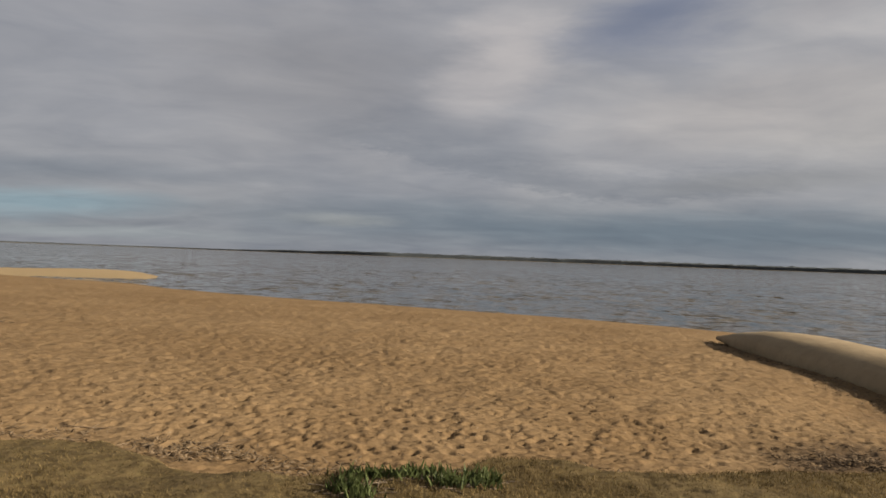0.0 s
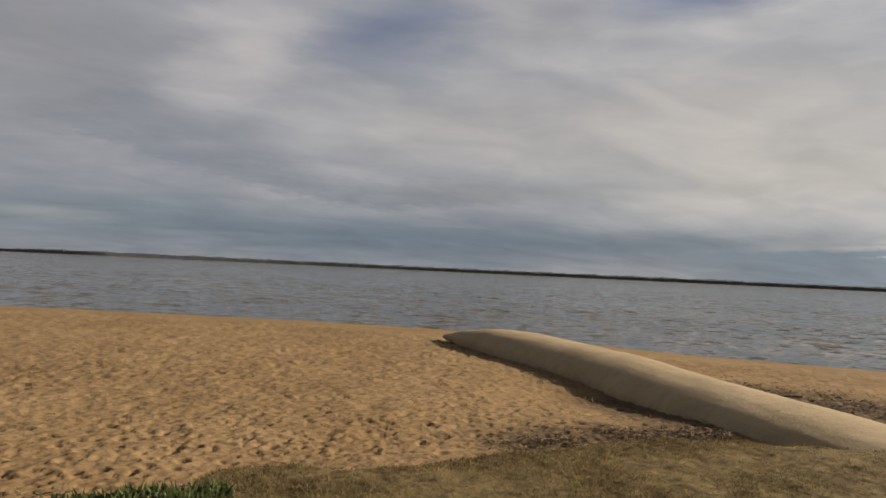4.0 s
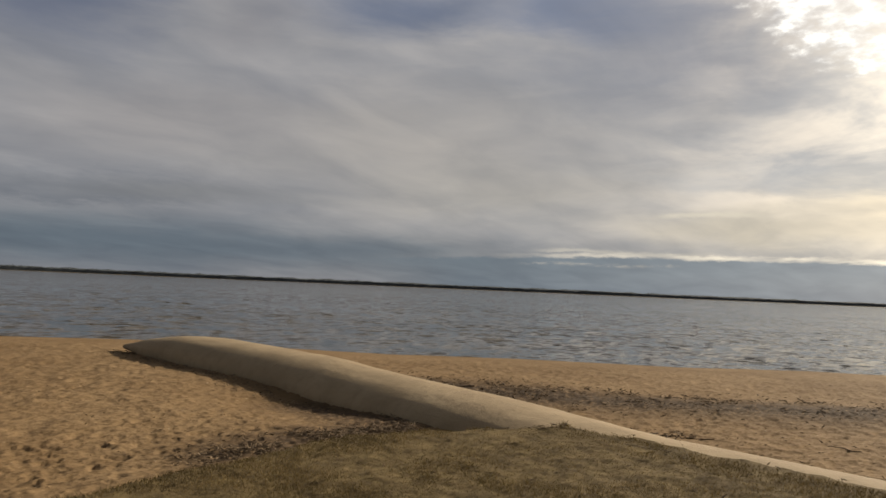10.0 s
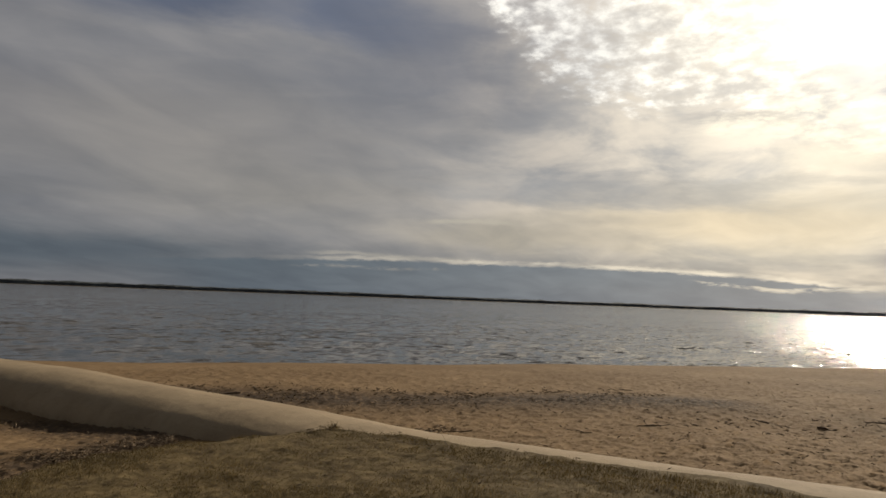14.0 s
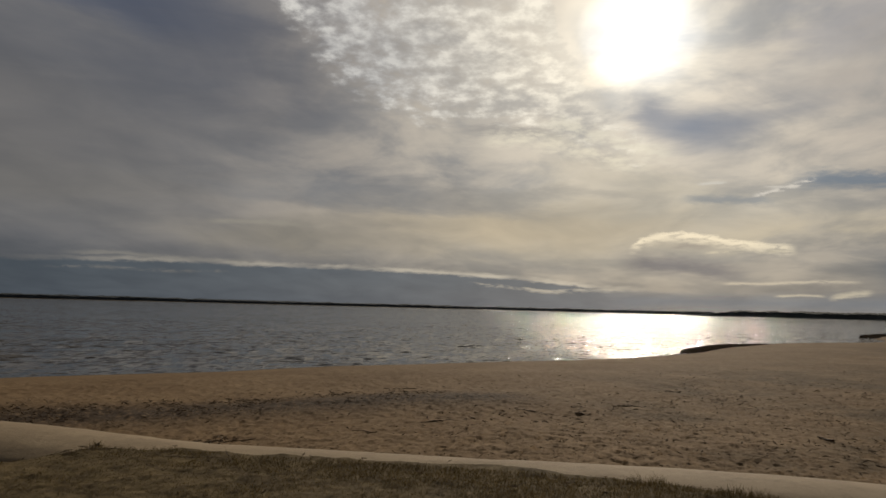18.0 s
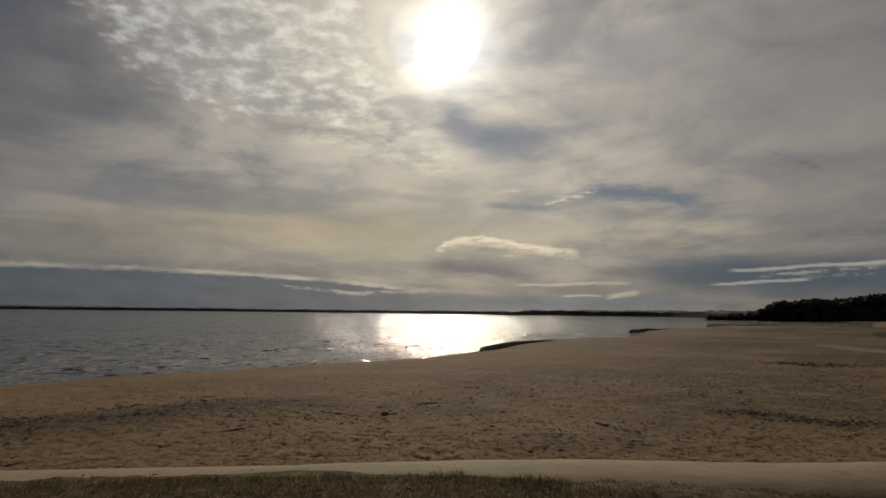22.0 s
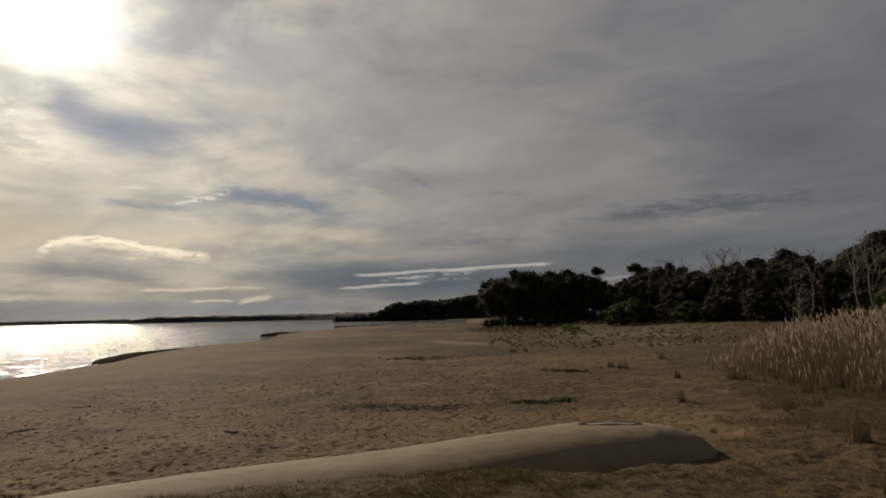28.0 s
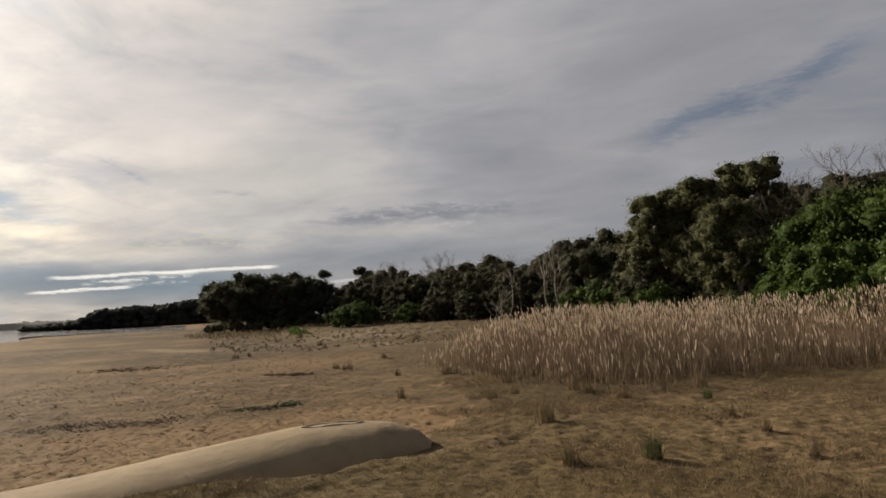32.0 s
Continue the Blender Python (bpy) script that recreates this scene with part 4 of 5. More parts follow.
def tube_along(line, radius, sides=6):
    """A round rod along a line; radius may be one number or one for each point."""
    line = np.asarray(line, dtype=float)
    n = len(line)
    rad = np.broadcast_to(np.asarray(radius, dtype=float), (n,))
    t = np.gradient(line, axis=0)
    t /= np.linalg.norm(t, axis=1)[:, None] + 1e-12
    ref = np.where(np.abs(t[:, 2:3]) > 0.9, np.array([[1.0, 0, 0]]), np.array([[0, 0, 1.0]]))
    u = np.cross(t, ref)
    u /= np.linalg.norm(u, axis=1)[:, None] + 1e-12
    w = np.cross(t, u)
    a = np.linspace(0, 2 * np.pi, sides, endpoint=False)
    ring = u[:, None] * np.cos(a)[None, :, None] + w[:, None] * np.sin(a)[None, :, None]
    return (line[:, None] + ring * rad[:, None, None]).reshape(-1, 3), grid_faces(n, sides, True)


build_tube()


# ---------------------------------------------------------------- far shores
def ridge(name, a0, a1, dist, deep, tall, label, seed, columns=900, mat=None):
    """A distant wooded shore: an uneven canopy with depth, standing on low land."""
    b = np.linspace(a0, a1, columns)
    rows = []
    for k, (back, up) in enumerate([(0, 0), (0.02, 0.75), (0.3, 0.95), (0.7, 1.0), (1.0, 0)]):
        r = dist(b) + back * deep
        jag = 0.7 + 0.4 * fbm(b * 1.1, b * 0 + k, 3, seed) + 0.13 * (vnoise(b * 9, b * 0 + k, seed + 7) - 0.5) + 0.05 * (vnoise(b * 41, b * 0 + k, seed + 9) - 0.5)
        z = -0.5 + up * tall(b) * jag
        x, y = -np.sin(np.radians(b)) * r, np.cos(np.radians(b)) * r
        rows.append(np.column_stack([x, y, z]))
    ob = piece(name, [(np.vstack(rows), grid_faces(len(rows), columns, False))], mat or M_HAZYWOOD, smooth=False)
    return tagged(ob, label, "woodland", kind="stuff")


ridge("hazy_far_woodland", 42, -106, lambda b: 3200 + 900 * step(b, 4, 24), 300, lambda b: (22.5 - 14 * step(b, 6, 20) - 4 * step(b, -56, -72)) * step(b, 42, 40),
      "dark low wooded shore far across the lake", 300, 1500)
ridge("wooded_point", -103.5, -129, lambda b: 1500 - 600 * step(b, -115, -127), 150, lambda b: 15.0 * step(b, -103.5, -108) - 4 * step(b, -117, -126), "dark low wooded point across the bay", 330, 420, M_HAZYPOINT)


# ---------------------------------------------------------------- trees and shrubs
rng = np.random.default_rng(7)


def leaf_cloud(clumps, count, size, droop=0.0, slim=0.45, g=None):
    """Small kite-shaped leaves round the shells of clumps (x, y, z, rx, rz)."""
    g = g or rng
    c = np.asarray(clumps, dtype=float)
    area = c[:, 3] * c[:, 4] + c[:, 3] ** 2
    pick = g.choice(len(c), count, p=area / area.sum())
    v = g.normal(size=(count, 3))
    v /= np.linalg.norm(v, axis=1)[:, None]
    reach = (0.45 + 0.50 * g.random(count) ** 0.7)[:, None]
    p = c[pick, :3] + v * np.column_stack([c[pick, 3], c[pick, 3], c[pick, 4]]) * reach
    a = g.normal(size=(count, 3)) + v * 0.9 + np.array([0, 0, -droop])
    a /= np.linalg.norm(a, axis=1)[:, None]
    b = np.cross(a, g.normal(size=(count, 3)))
    b /= np.linalg.norm(b, axis=1)[:, None]
    L = (size * (0.6 + 0.8 * g.random(count)))[:, None]
    quad = np.stack([p - a * L * 0.5, p + b * L * slim * 0.5, p + a * L * 0.5, p - b * L * slim * 0.5], 1).reshape(-1, 3)
    return quad, np.arange(count * 4).reshape(-1, 4)


def ball():
    """A round lump of 42 points and 80 faces."""
    t = (1 + 5 ** 0.5) / 2
    v = [np.array(p) / math.hypot(1, t) for p in ((-1, t, 0), (1, t, 0), (-1, -t, 0), (1, -t, 0), (0, -1, t), (0, 1, t), (0, -1, -t), (0, 1, -t), (t, 0, -1), (t, 0, 1), (-t, 0, -1), (-t, 0, 1))]
    f = [(0, 11, 5), (0, 5, 1), (0, 1, 7), (0, 7, 10), (0, 10, 11), (1, 5, 9), (5, 11, 4), (11, 10, 2), (10, 7, 6), (7, 1, 8), (3, 9, 4), (3, 4, 2), (3, 2, 6), (3, 6, 8), (3, 8, 9), (4, 9, 5), (2, 4, 11), (6, 2, 10), (8, 6, 7), (9, 8, 1)]
    mid, out = {}, []

    def half(a, b):
        k = (min(a, b), max(a, b))
        if k not in mid:
            m = v[a] + v[b]
            v.append(m / np.linalg.norm(m))
            mid[k] = len(v) - 1
        return mid[k]

    for a, b, c in f:
        ab, bc, ca = half(a, b), half(b, c), half(c, a)
        out += [(a, ab, ca), (b, bc, ab), (c, ca, bc), (ab, bc, ca)]
    return np.array(v), np.array(out)


BALL = ball()


def leaf_masses(clumps, k=0.56):
    """Dense masses of foliage: uneven lumps inside the shells of leaves."""
    v, f = BALL
    return [(np.array(c[:3]) + v * np.array([c[3], c[3], c[4]]) * k * (0.6 + 0.7 * rng.random((len(v), 1))), f) for c in clumps]


def limb_line(a, b, sag=0.1, n=6, wander=0.05):
    a, b = np.asarray(a, dtype=float), np.asarray(b, dtype=float)
    t = np.linspace(0, 1, n)[:, None]
    line = a + (b - a) * t
    line[:, 2] += sag * np.sin(np.pi * t[:, 0]) * np.linalg.norm(b - a)
    line[1:-1] += rng.normal(size=(n - 2, 3)) * wander * np.linalg.norm(b - a)
    return line


def add_limbs(top, base, tips, thick, mat, sides=6):
    for tip in tips:
        line = limb_line(base + rng.normal(size=3) * 0.02, tip, 0.08)
        piece("limb", [tube_along(line, np.linspace(thick, thick * 0.25, len(line)), sides)], mat, top)


def crown_clumps(n, wide, low, high, shape, size, peak=0.8):
    """Clump centres under a dome (shape 1), a flat top (0.5) or a tall egg (2)."""
    out = []
    for i in range(n):
        a, q = rng.random() * 6.283, math.sqrt(rng.random())
        h = rng.random()
        z = low + (high - low) * h
        w = wide * max(0.4, 1 - abs(2 * h - peak) ** 2 * 0.42 / max(shape, 0.3))
        r = size * (0.75 + 0.75 * rng.random())
        out.append((math.cos(a) * q * w, math.sin(a) * q * w, z, r, r * 0.8))
    return out


def make_tree(name, label, tall, wide, low, leaf_mat, bark, clumps, leaves, leaf, shape=1.0, trunk=0.14, size=0.8, droop=0.0, slim=0.45, bend=0.3, category="tree", peak=0.8):
    top = new(name)
    c = crown_clumps(clumps, wide, low, tall - size * 0.6, shape, size, peak)
    fork = np.array([rng.normal() * bend, rng.normal() * bend, max(low * 0.8, tall * 0.22)])
    line = limb_line((0, 0, -0.25), fork, 0.0, 6, 0.03)
    piece("trunk", [tube_along(line, np.linspace(trunk * 1.25, trunk * 0.8, 6), 8)], bark, top)
    tips = [np.array(c[i][:3]) for i in rng.choice(len(c), 6, replace=False)]
    add_limbs(top, fork, tips, trunk * 0.6, bark)
    piece("crown", [leaf_cloud(c, leaves, leaf, droop, slim)], leaf_mat, top, smooth=False)
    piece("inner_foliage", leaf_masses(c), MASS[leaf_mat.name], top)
    return tagged(top, label, category)


def branching(a, way, length, thick, depth, out, tips):
    """Bare boughs that fork again and again."""
    way = way / np.linalg.norm(way)
    b = a + way * length
    line = limb_line(a, b, 0.0, 4, 0.06)
    out.append(tube_along(line, np.linspace(thick, thick * 0.62, 4), 5 if depth > 1 else 3))
    if depth == 0:
        tips.append(b)
        return
    for k in range(3 if depth < 4 else 2):
        nw = way + rng.normal(size=3) * 0.42 + np.array([0, 0, 0.12])
        branching(b, nw, length * (0.62 + 0.22 * rng.random()), thick * 0.6, depth - 1, out, tips)


def make_bare(name, label, tall, depth, bark, thick=0.1, lean=(0, 0, 1)):
    top = new(name)
    line = limb_line((0, 0, -0.2), np.array(lean, dtype=float) * tall * 0.32, 0, 5, 0.03)
    piece("trunk", [tube_along(line, np.linspace(thick * 1.2, thick, 5), 7)], bark, top)
    for k in range(3):
        out, tips = [], []
        branching(line[-1], np.array([rng.normal() * 0.5, rng.normal() * 0.5, 1.0]) + np.array(lean) * 0.5, tall * 0.22, thick * 0.7, depth, out, tips)
        piece("limb", out, bark, top)
    return tagged(top, label, "bare tree")


def plant(template, az, dist, scale=1.0, turn=None, sink=0.0, squash=1.0, first=[]):
    """A copy of a template at a bearing and distance; the template itself serves as the first."""
    x, y = at(az, dist)
    z = height(x, y) - sink
    m = pose(x, y, z, 0, 0, rng.random() * 360 if turn is None else turn) @ Matrix.Diagonal((scale, scale, scale * squash, 1))
    if template.name not in first:
        first.append(template.name)
        template.matrix_basis = m
        return template
    return copy_plain(template, m)


def copy_plain(template, m):
    keep = template.matrix_basis.copy()
    template.matrix_basis = Matrix()
    ob = copy_thing(template, m)
    template.matrix_basis = keep
    return ob



def shaded_ledge(label, line, high, wide, seed):
    """A low ledge at the water's edge; its dark colour stands for backlit shade."""
    p = spline(np.asarray(line, dtype=float), 14)
    n = len(p)
    d = np.gradient(p, axis=0)
    d /= np.linalg.norm(d, axis=1)[:, None]
    s = np.linspace(0, 1, n)
    rows = []
    for k, (off, up) in enumerate(((-1.0, -0.35), (-0.82, 0.55), (-0.6, 0.9), (-0.1, 1.0), (0.5, 0.75), (1.0, -0.35))):
        env = np.clip(np.minimum(s / 0.12, (1 - s) / 0.45), 0, 1) ** 0.7
        w = wide * (0.75 + 0.5 * fbm(s * 9, s * 0 + k, 3, seed)) * (0.3 + 0.7 * env)
        z = high * up * env * (0.8 + 0.4 * fbm(s * 14, s * 0 + k, 3, seed + 5)) - 0.05
        rows.append(np.column_stack([p[:, 0] - d[:, 1] * off * w * -1, p[:, 1] + d[:, 0] * off * w * -1, z]))
    return tagged(piece("shaded_ledge", [(np.vstack(rows), grid_faces(len(rows), n, False))], M_LEDGE_SHADE), label, "wrack bank")


# near-black colour paints the shade on the ledges' side away from the sun
M_LEDGE_SHADE = rough_stuff("ledge_shade", (0.03, 0.024, 0.018), (0.075, 0.058, 0.042), 3, 1.0, 0.6, 0.05, 0.0)
shaded_ledge("low ledge at the water's edge, coloured dark for its backlit shade", [(44.5, -11.0), (50, -13.8), (57, -18), (66, -24.6)], 0.30, 0.9, 801)
shaded_ledge("low ledge on the sand spit, coloured dark for its backlit shade", [(91, -45.2), (98, -48.8), (108, -56.5), (119, -66)], 0.42, 1.5, 811)
shaded_ledge("long ledge along the far spit, coloured dark for its backlit shade", [(148, -91), (153.5, -98), (149, -106.5), (146, -116), (143, -126)], 0.5, 1.6, 821)
# heavy dark banksias by the point
banksia_a = make_tree("banksia_tree", "dark dense round-crowned coastal banksia behind the beach", 7.4, 3.7, 1.7, M_BANKSIA, M_BARK, 66, 8000, 0.2, 0.6, 0.2, 1.0, peak=1.25)
banksia_b = make_tree("banksia_tree", "dark spreading coastal banksia with a flat uneven crown", 6.6, 3.8, 1.3, M_BANKSIA, M_BARK, 66, 8000, 0.2, 0.6, 0.2, 0.95, peak=1.3)
for a, r, s, k in ((-135.6, 104, 0.86, 0), (-137.3, 100, 0.96, 0), (-139.2, 100, 1.05, 1), (-140.6, 98, 0.92, 0), (-142.3, 97, 0.86, 1), (-138.3, 110, 1.05, 1), (-136.2, 112, 0.92, 0), (-141.4, 108, 0.9, 0)):
    plant((banksia_a, banksia_b)[k], a, r, s * 1.2)
# lone umbrella crown that stands above the scrub
umbrella = make_tree("umbrella_gum", "slim gum with a small flat crown above the scrub", 7.9, 0.95, 6.9, M_BANKSIA, M_BARK, 13, 1300, 0.2, 0.5, 0.1, 0.42)
plant(umbrella, -143.55, 95, 0.97)
plant(umbrella, -146.6, 92, 0.98)
# mixed tea-tree scrub that climbs towards the tall gums
tea_a = make_tree("tea_tree", "dull green tea-tree with a rounded uneven crown", 7.2, 2.9, 0.8, M_TEATREE, M_BARK, 60, 3600, 0.19, 1.0, 0.13, 0.9)
tea_b = make_tree("tea_tree", "grey-green tea-tree with a leaning uneven crown", 6.8, 3.2, 0.6, M_TEATREE, M_BARK, 62, 3600, 0.19, 0.8, 0.13, 0.88, bend=0.8)
tea_c = make_tree("tea_tree", "tall tea-tree with a lumpy crown", 8.0, 2.4, 1.4, M_TEATREE, M_BARK, 54, 3300, 0.19, 1.2, 0.13, 0.82)
T, TALL = (tea_a, tea_b, tea_c), (7.2, 6.8, 8.0)
# the wood's skyline: bearing and elevation of its crowns
CROWNS = ((-142.0, 2.5), (-144.8, 2.45), (-146.5, 3.2), (-149.6, 4.05), (-153.9, 3.75), (-156.8, 4.3), (-159.4, 4.35), (-160.6, 3.9), (-163.4, 5.6), (-166.8, 5.75), (-169.2, 6.1), (-176.0, 7.0), (-181.0, 8.1), (-184.0, 8.8), (-192.0, 8.9))


def skyline(a):
    p = sorted(CROWNS)
    return float(np.interp(a, [q[0] for q in p], [q[1] for q in p]))


def wood(k, a, r, part=1.0):
    """A tea-tree that reaches a share of the skyline at its bearing."""
    x, y = at(a, r)
    rise = EYE + r * math.tan(radians(skyline(a))) - height(x, y)
    plant(T[k], a, r, rise * part / TALL[k])


for i, a in enumerate(np.arange(-144.6, -191, -1.65)):
    t = min(1.0, (-144.3 - a) / 26.0)
    r = 92 - 40 * t
    wood(i % 3, a + rng.normal() * 0.3, r + rng.normal() * 1.5, 0.66 + 0.2 * rng.random())
    wood((i + 1) % 3, a + 0.8, r + 8 + rng.normal() * 2, 0.82 + 0.2 * rng.random())
    wood((i + 2) % 3, a + 0.1, r + 14 + rng.normal() * 2, 0.86 + 0.18 * rng.random())
    if i % 2:
        plant(T[(i + 2) % 3], a + 0.3, r - 5, 0.52, squash=0.75)
# tall gums
gum_a = make_tree("gum_tree", "tall olive gum with heavy hanging leaf clumps", 11.5, 2.9, 1.4, M_GUM, M_PALEBARK, 110, 15000, 0.17, 1.6, 0.24, 0.8, 0.9, 0.34)
gum_b = make_tree("gum_tree", "broad olive gum with a dense domed crown down to the scrub", 10.2, 3.0, 1.0, M_GUM, M_PALEBARK, 110, 15000, 0.17, 1.4, 0.24, 0.84, 0.9, 0.34)
for a, r, s, k in ((-171.7, 49, 1.08, 1), (-173.6, 51, 1.05, 0), (-175.4, 47, 1.04, 0), (-178.3, 47, 1.12, 0), (-173.9, 54, 1.12, 1), (-176.9, 45, 0.9, 1), (-180.4, 51, 1.0, 1)):
    plant((gum_a, gum_b)[k], a, r, s * 0.82)
for a, r, s in ((-182.3, 50, 1.15), (-185.2, 51, 1.22), (-188.2, 50, 1.25), (-190.6, 52, 1.25), (-183.8, 55, 1.28), (-187.0, 56, 1.3)):
    wood(int(-a) % 3, a, r, 0.85 + 0.12 * rng.random())
# bare crowns
bare_a = make_bare("bare_tree", "leafless grey tree with a fan of fine twigs above the wood", 7.0, 5, M_WOOD, 0.09)
bare_b = make_bare("dead_tree", "dead weathered tree with a few bare forks", 6.2, 4, M_WOOD, 0.07)
for tmpl, a, r, s, k in ((bare_a, -184.9, 56, 1.7, 1), (bare_a, -187.4, 58, 1.6, 1), (bare_b, -181.5, 50, 1.55, 1), (bare_b, -152.9, 84, 1.45, 1), (bare_b, -153.9, 83, 1.35, 1), (bare_b, -149.3, 86, 1.35, 1), (bare_b, -147.5, 88, 1.2, 1),
                         (bare_b, -160.0, 63, 1.05, 1), (bare_b, -163.1, 58, 1.15, 1), (bare_b, -162.1, 60, 1.0, 1), (bare_b, -180.5, 46, 1.35, 1)):
    plant(tmpl, a, r, s)
snag = make_bare("dead_snag", "bleached leafless snag leaning out over the reeds", 5.2, 2, M_PALEBARK, 0.06, (0.55, 0.2, 0.8))
pole = make_bare("dead_tree", "tall thin bleached dead trunk with a few bare twigs", 6.0, 1, M_PALEBARK, 0.05, (0.25, 0.1, 1.6))
for tmpl, a, r, s, turn in ((snag, -159.4, 46, 0.85, 0), (snag, -158.6, 48, 0.6, 25), (pole, -163.6, 52, 1.15, 0), (pole, -162.6, 54, 1.05, 12), (pole, -159.0, 60, 0.9, 200)):
    plant(tmpl, a, r, s, turn)
# bright green wattles
wattle_a = make_tree("wattle_bush", "bright green dense wattle bush that reaches the ground", 5.4, 3.3, 0.5, M_WATTLE, M_BARK, 70, 11000, 0.15, 0.9, 0.1, 0.8, 0.2, 0.5, category="bush")
wattle_b = make_tree("wattle_bush", "low spreading green wattle bush at the wood's edge", 3.0, 2.4, 0.3, M_WATTLE, M_BARK, 40, 4500, 0.15, 0.7, 0.08, 0.62, 0.2, 0.5, category="bush")
for a, r, s, k in ((-185.5, 37, 1.18, 0), (-189.1, 36, 1.15, 0), (-181.9, 39, 0.72, 0), (-179.5, 41, 0.85, 1), (-183.3, 34, 0.9, 1), (-187.1, 32, 0.9, 1), (-168.3, 52, 1.15, 1), (-166.1, 54, 1.1, 1),
                   (-170.9, 46, 0.9, 1), (-146.4, 80, 0.95, 1), (-145.0, 78, 0.8, 1), (-150.8, 76, 0.75, 1)):
    plant((wattle_a, wattle_b)[k], a, r, s)
# sprawling ground cover that runs down the dune face
x0, y0 = at(-142.2, 72)
creeper = piece("dune_creeper", [leaf_cloud([(x0 + k * 0.75, y0 - k * 0.7 + 1.4, height(x0 + k * 0.75, y0 - k * 0.7 + 1.4) + 0.12 + 0.06 * k, 0.95, 0.35 + 0.05 * k) for k in range(-3, 4)], 2600, 0.2)], M_WATTLE, smooth=False)
tagged(creeper, "bright green creeping plants spilling down the dune face", "ground cover", kind="stuff")
# dark understorey that closes the foot of the wood
under = []
for a in np.arange(-134.5, -193, -0.55):
    t = min(1.0, max(0.0, (-142 - a) / 28.0))
    r = 97 - 46 * t + rng.normal() * 1.2
    x, y = at(a, r)
    under.append((x, y, height(x, y) + 0.5 + 0.5 * rng.random(), 1.0 + 0.5 * rng.random(), 0.9 + 0.5 * rng.random()))
growth = tagged(piece("undergrowth", [leaf_cloud(under, 22000, 0.2)], M_TEATREE, smooth=False), "dense dark undergrowth along the foot of the wood", "undergrowth", kind="stuff")
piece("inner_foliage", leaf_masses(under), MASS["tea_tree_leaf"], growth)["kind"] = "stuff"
# woods of the headland
head = []
for i in range(620):
    a, r = -121.8 - 14.2 * rng.random(), 450 + 60 * rng.random()
    x, y = at(a, r)
    up = float(np.interp(-a, (121.5, 124.7, 125.6, 126.8, 129.0, 131.8, 133.4, 137.0), (0.15, 0.36, 0.62, 1.18, 1.36, 1.5, 1.78, 1.85)))
    tall = (EYE + r * math.tan(radians(up))) * (0.72 + 0.28 * rng.random())
    wide = 1.6 + 2.4 * rng.random()
    for h in ((0.2, 0.5, 0.78) if tall > 6 else (0.5,)):
        head.append((x + rng.normal(), y + rng.normal(), tall * h, wide * 1.3, tall * 0.27 if tall > 6 else tall * 0.5))
woods = tagged(piece("headland_woods", [leaf_cloud(head, 26000, 0.8)], M_HEAD, smooth=False), "dark woods on the low headland beyond the beach", "woodland", kind="stuff")
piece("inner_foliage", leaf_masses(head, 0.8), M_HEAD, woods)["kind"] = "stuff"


# ---------------------------------------------------------------- reeds, rushes, turf
def blades(x, y, z, tall, wide, lean, g):
    """Single bent blades, two quads each."""
    n = len(x)
    a = g.random(n) * 6.283
    lx, ly = np.cos(a), np.sin(a)
    sx, sy = -ly * wide * 0.5, lx * wide * 0.5
    k = lean * tall
    p0, p1, p2 = np.column_stack([x, y, z]), np.column_stack([x + lx * k * 0.35, y + ly * k * 0.35, z + tall * 0.6]), np.column_stack([x + lx * k, y + ly * k, z + tall * np.sqrt(np.clip(1 - lean ** 2 * 0.5, 0.2, 1))])
    s = np.column_stack([sx, sy, np.zeros(n)])
    v = np.stack([p0 - s, p0 + s, p1 - s * 0.8, p1 + s * 0.8, p2 - s * 0.15, p2 + s * 0.15], 1).reshape(-1, 3)
    b = np.arange(n)[:, None] * 6
    f = np.stack([b + [0, 1, 3, 2], b + [2, 3, 5, 4]], 1).reshape(-1, 4)
    return v, f


def short_blades(x, y, z, tall, wide, lean, g):
    """Clipped grass: one narrow bent triangle each."""
    n = len(x)
    a, b = g.random(n) * 6.283, g.random(n) * 6.283
    s = np.column_stack([np.cos(b), np.sin(b), np.zeros(n)]) * (wide * 0.5)[:, None]
    p = np.column_stack([x, y, z])
    tip = p + np.column_stack([np.cos(a) * lean * tall, np.sin(a) * lean * tall, tall])
    return np.stack([p - s, p + s, tip], 1).reshape(-1, 3), np.arange(n * 3).reshape(-1, 3)


REEDBED = [(9.6, -17.7), (7.1, -16.2), (4.4, -14.7), (3.0, -13.5), (2.1, -13.9), (1.2, -16.0), (-0.1, -17.7), (-2.2, -19.2), (-8, -19.5), (-12, -36), (0, -38), (10, -36.5), (13, -30), (11.5, -22)]


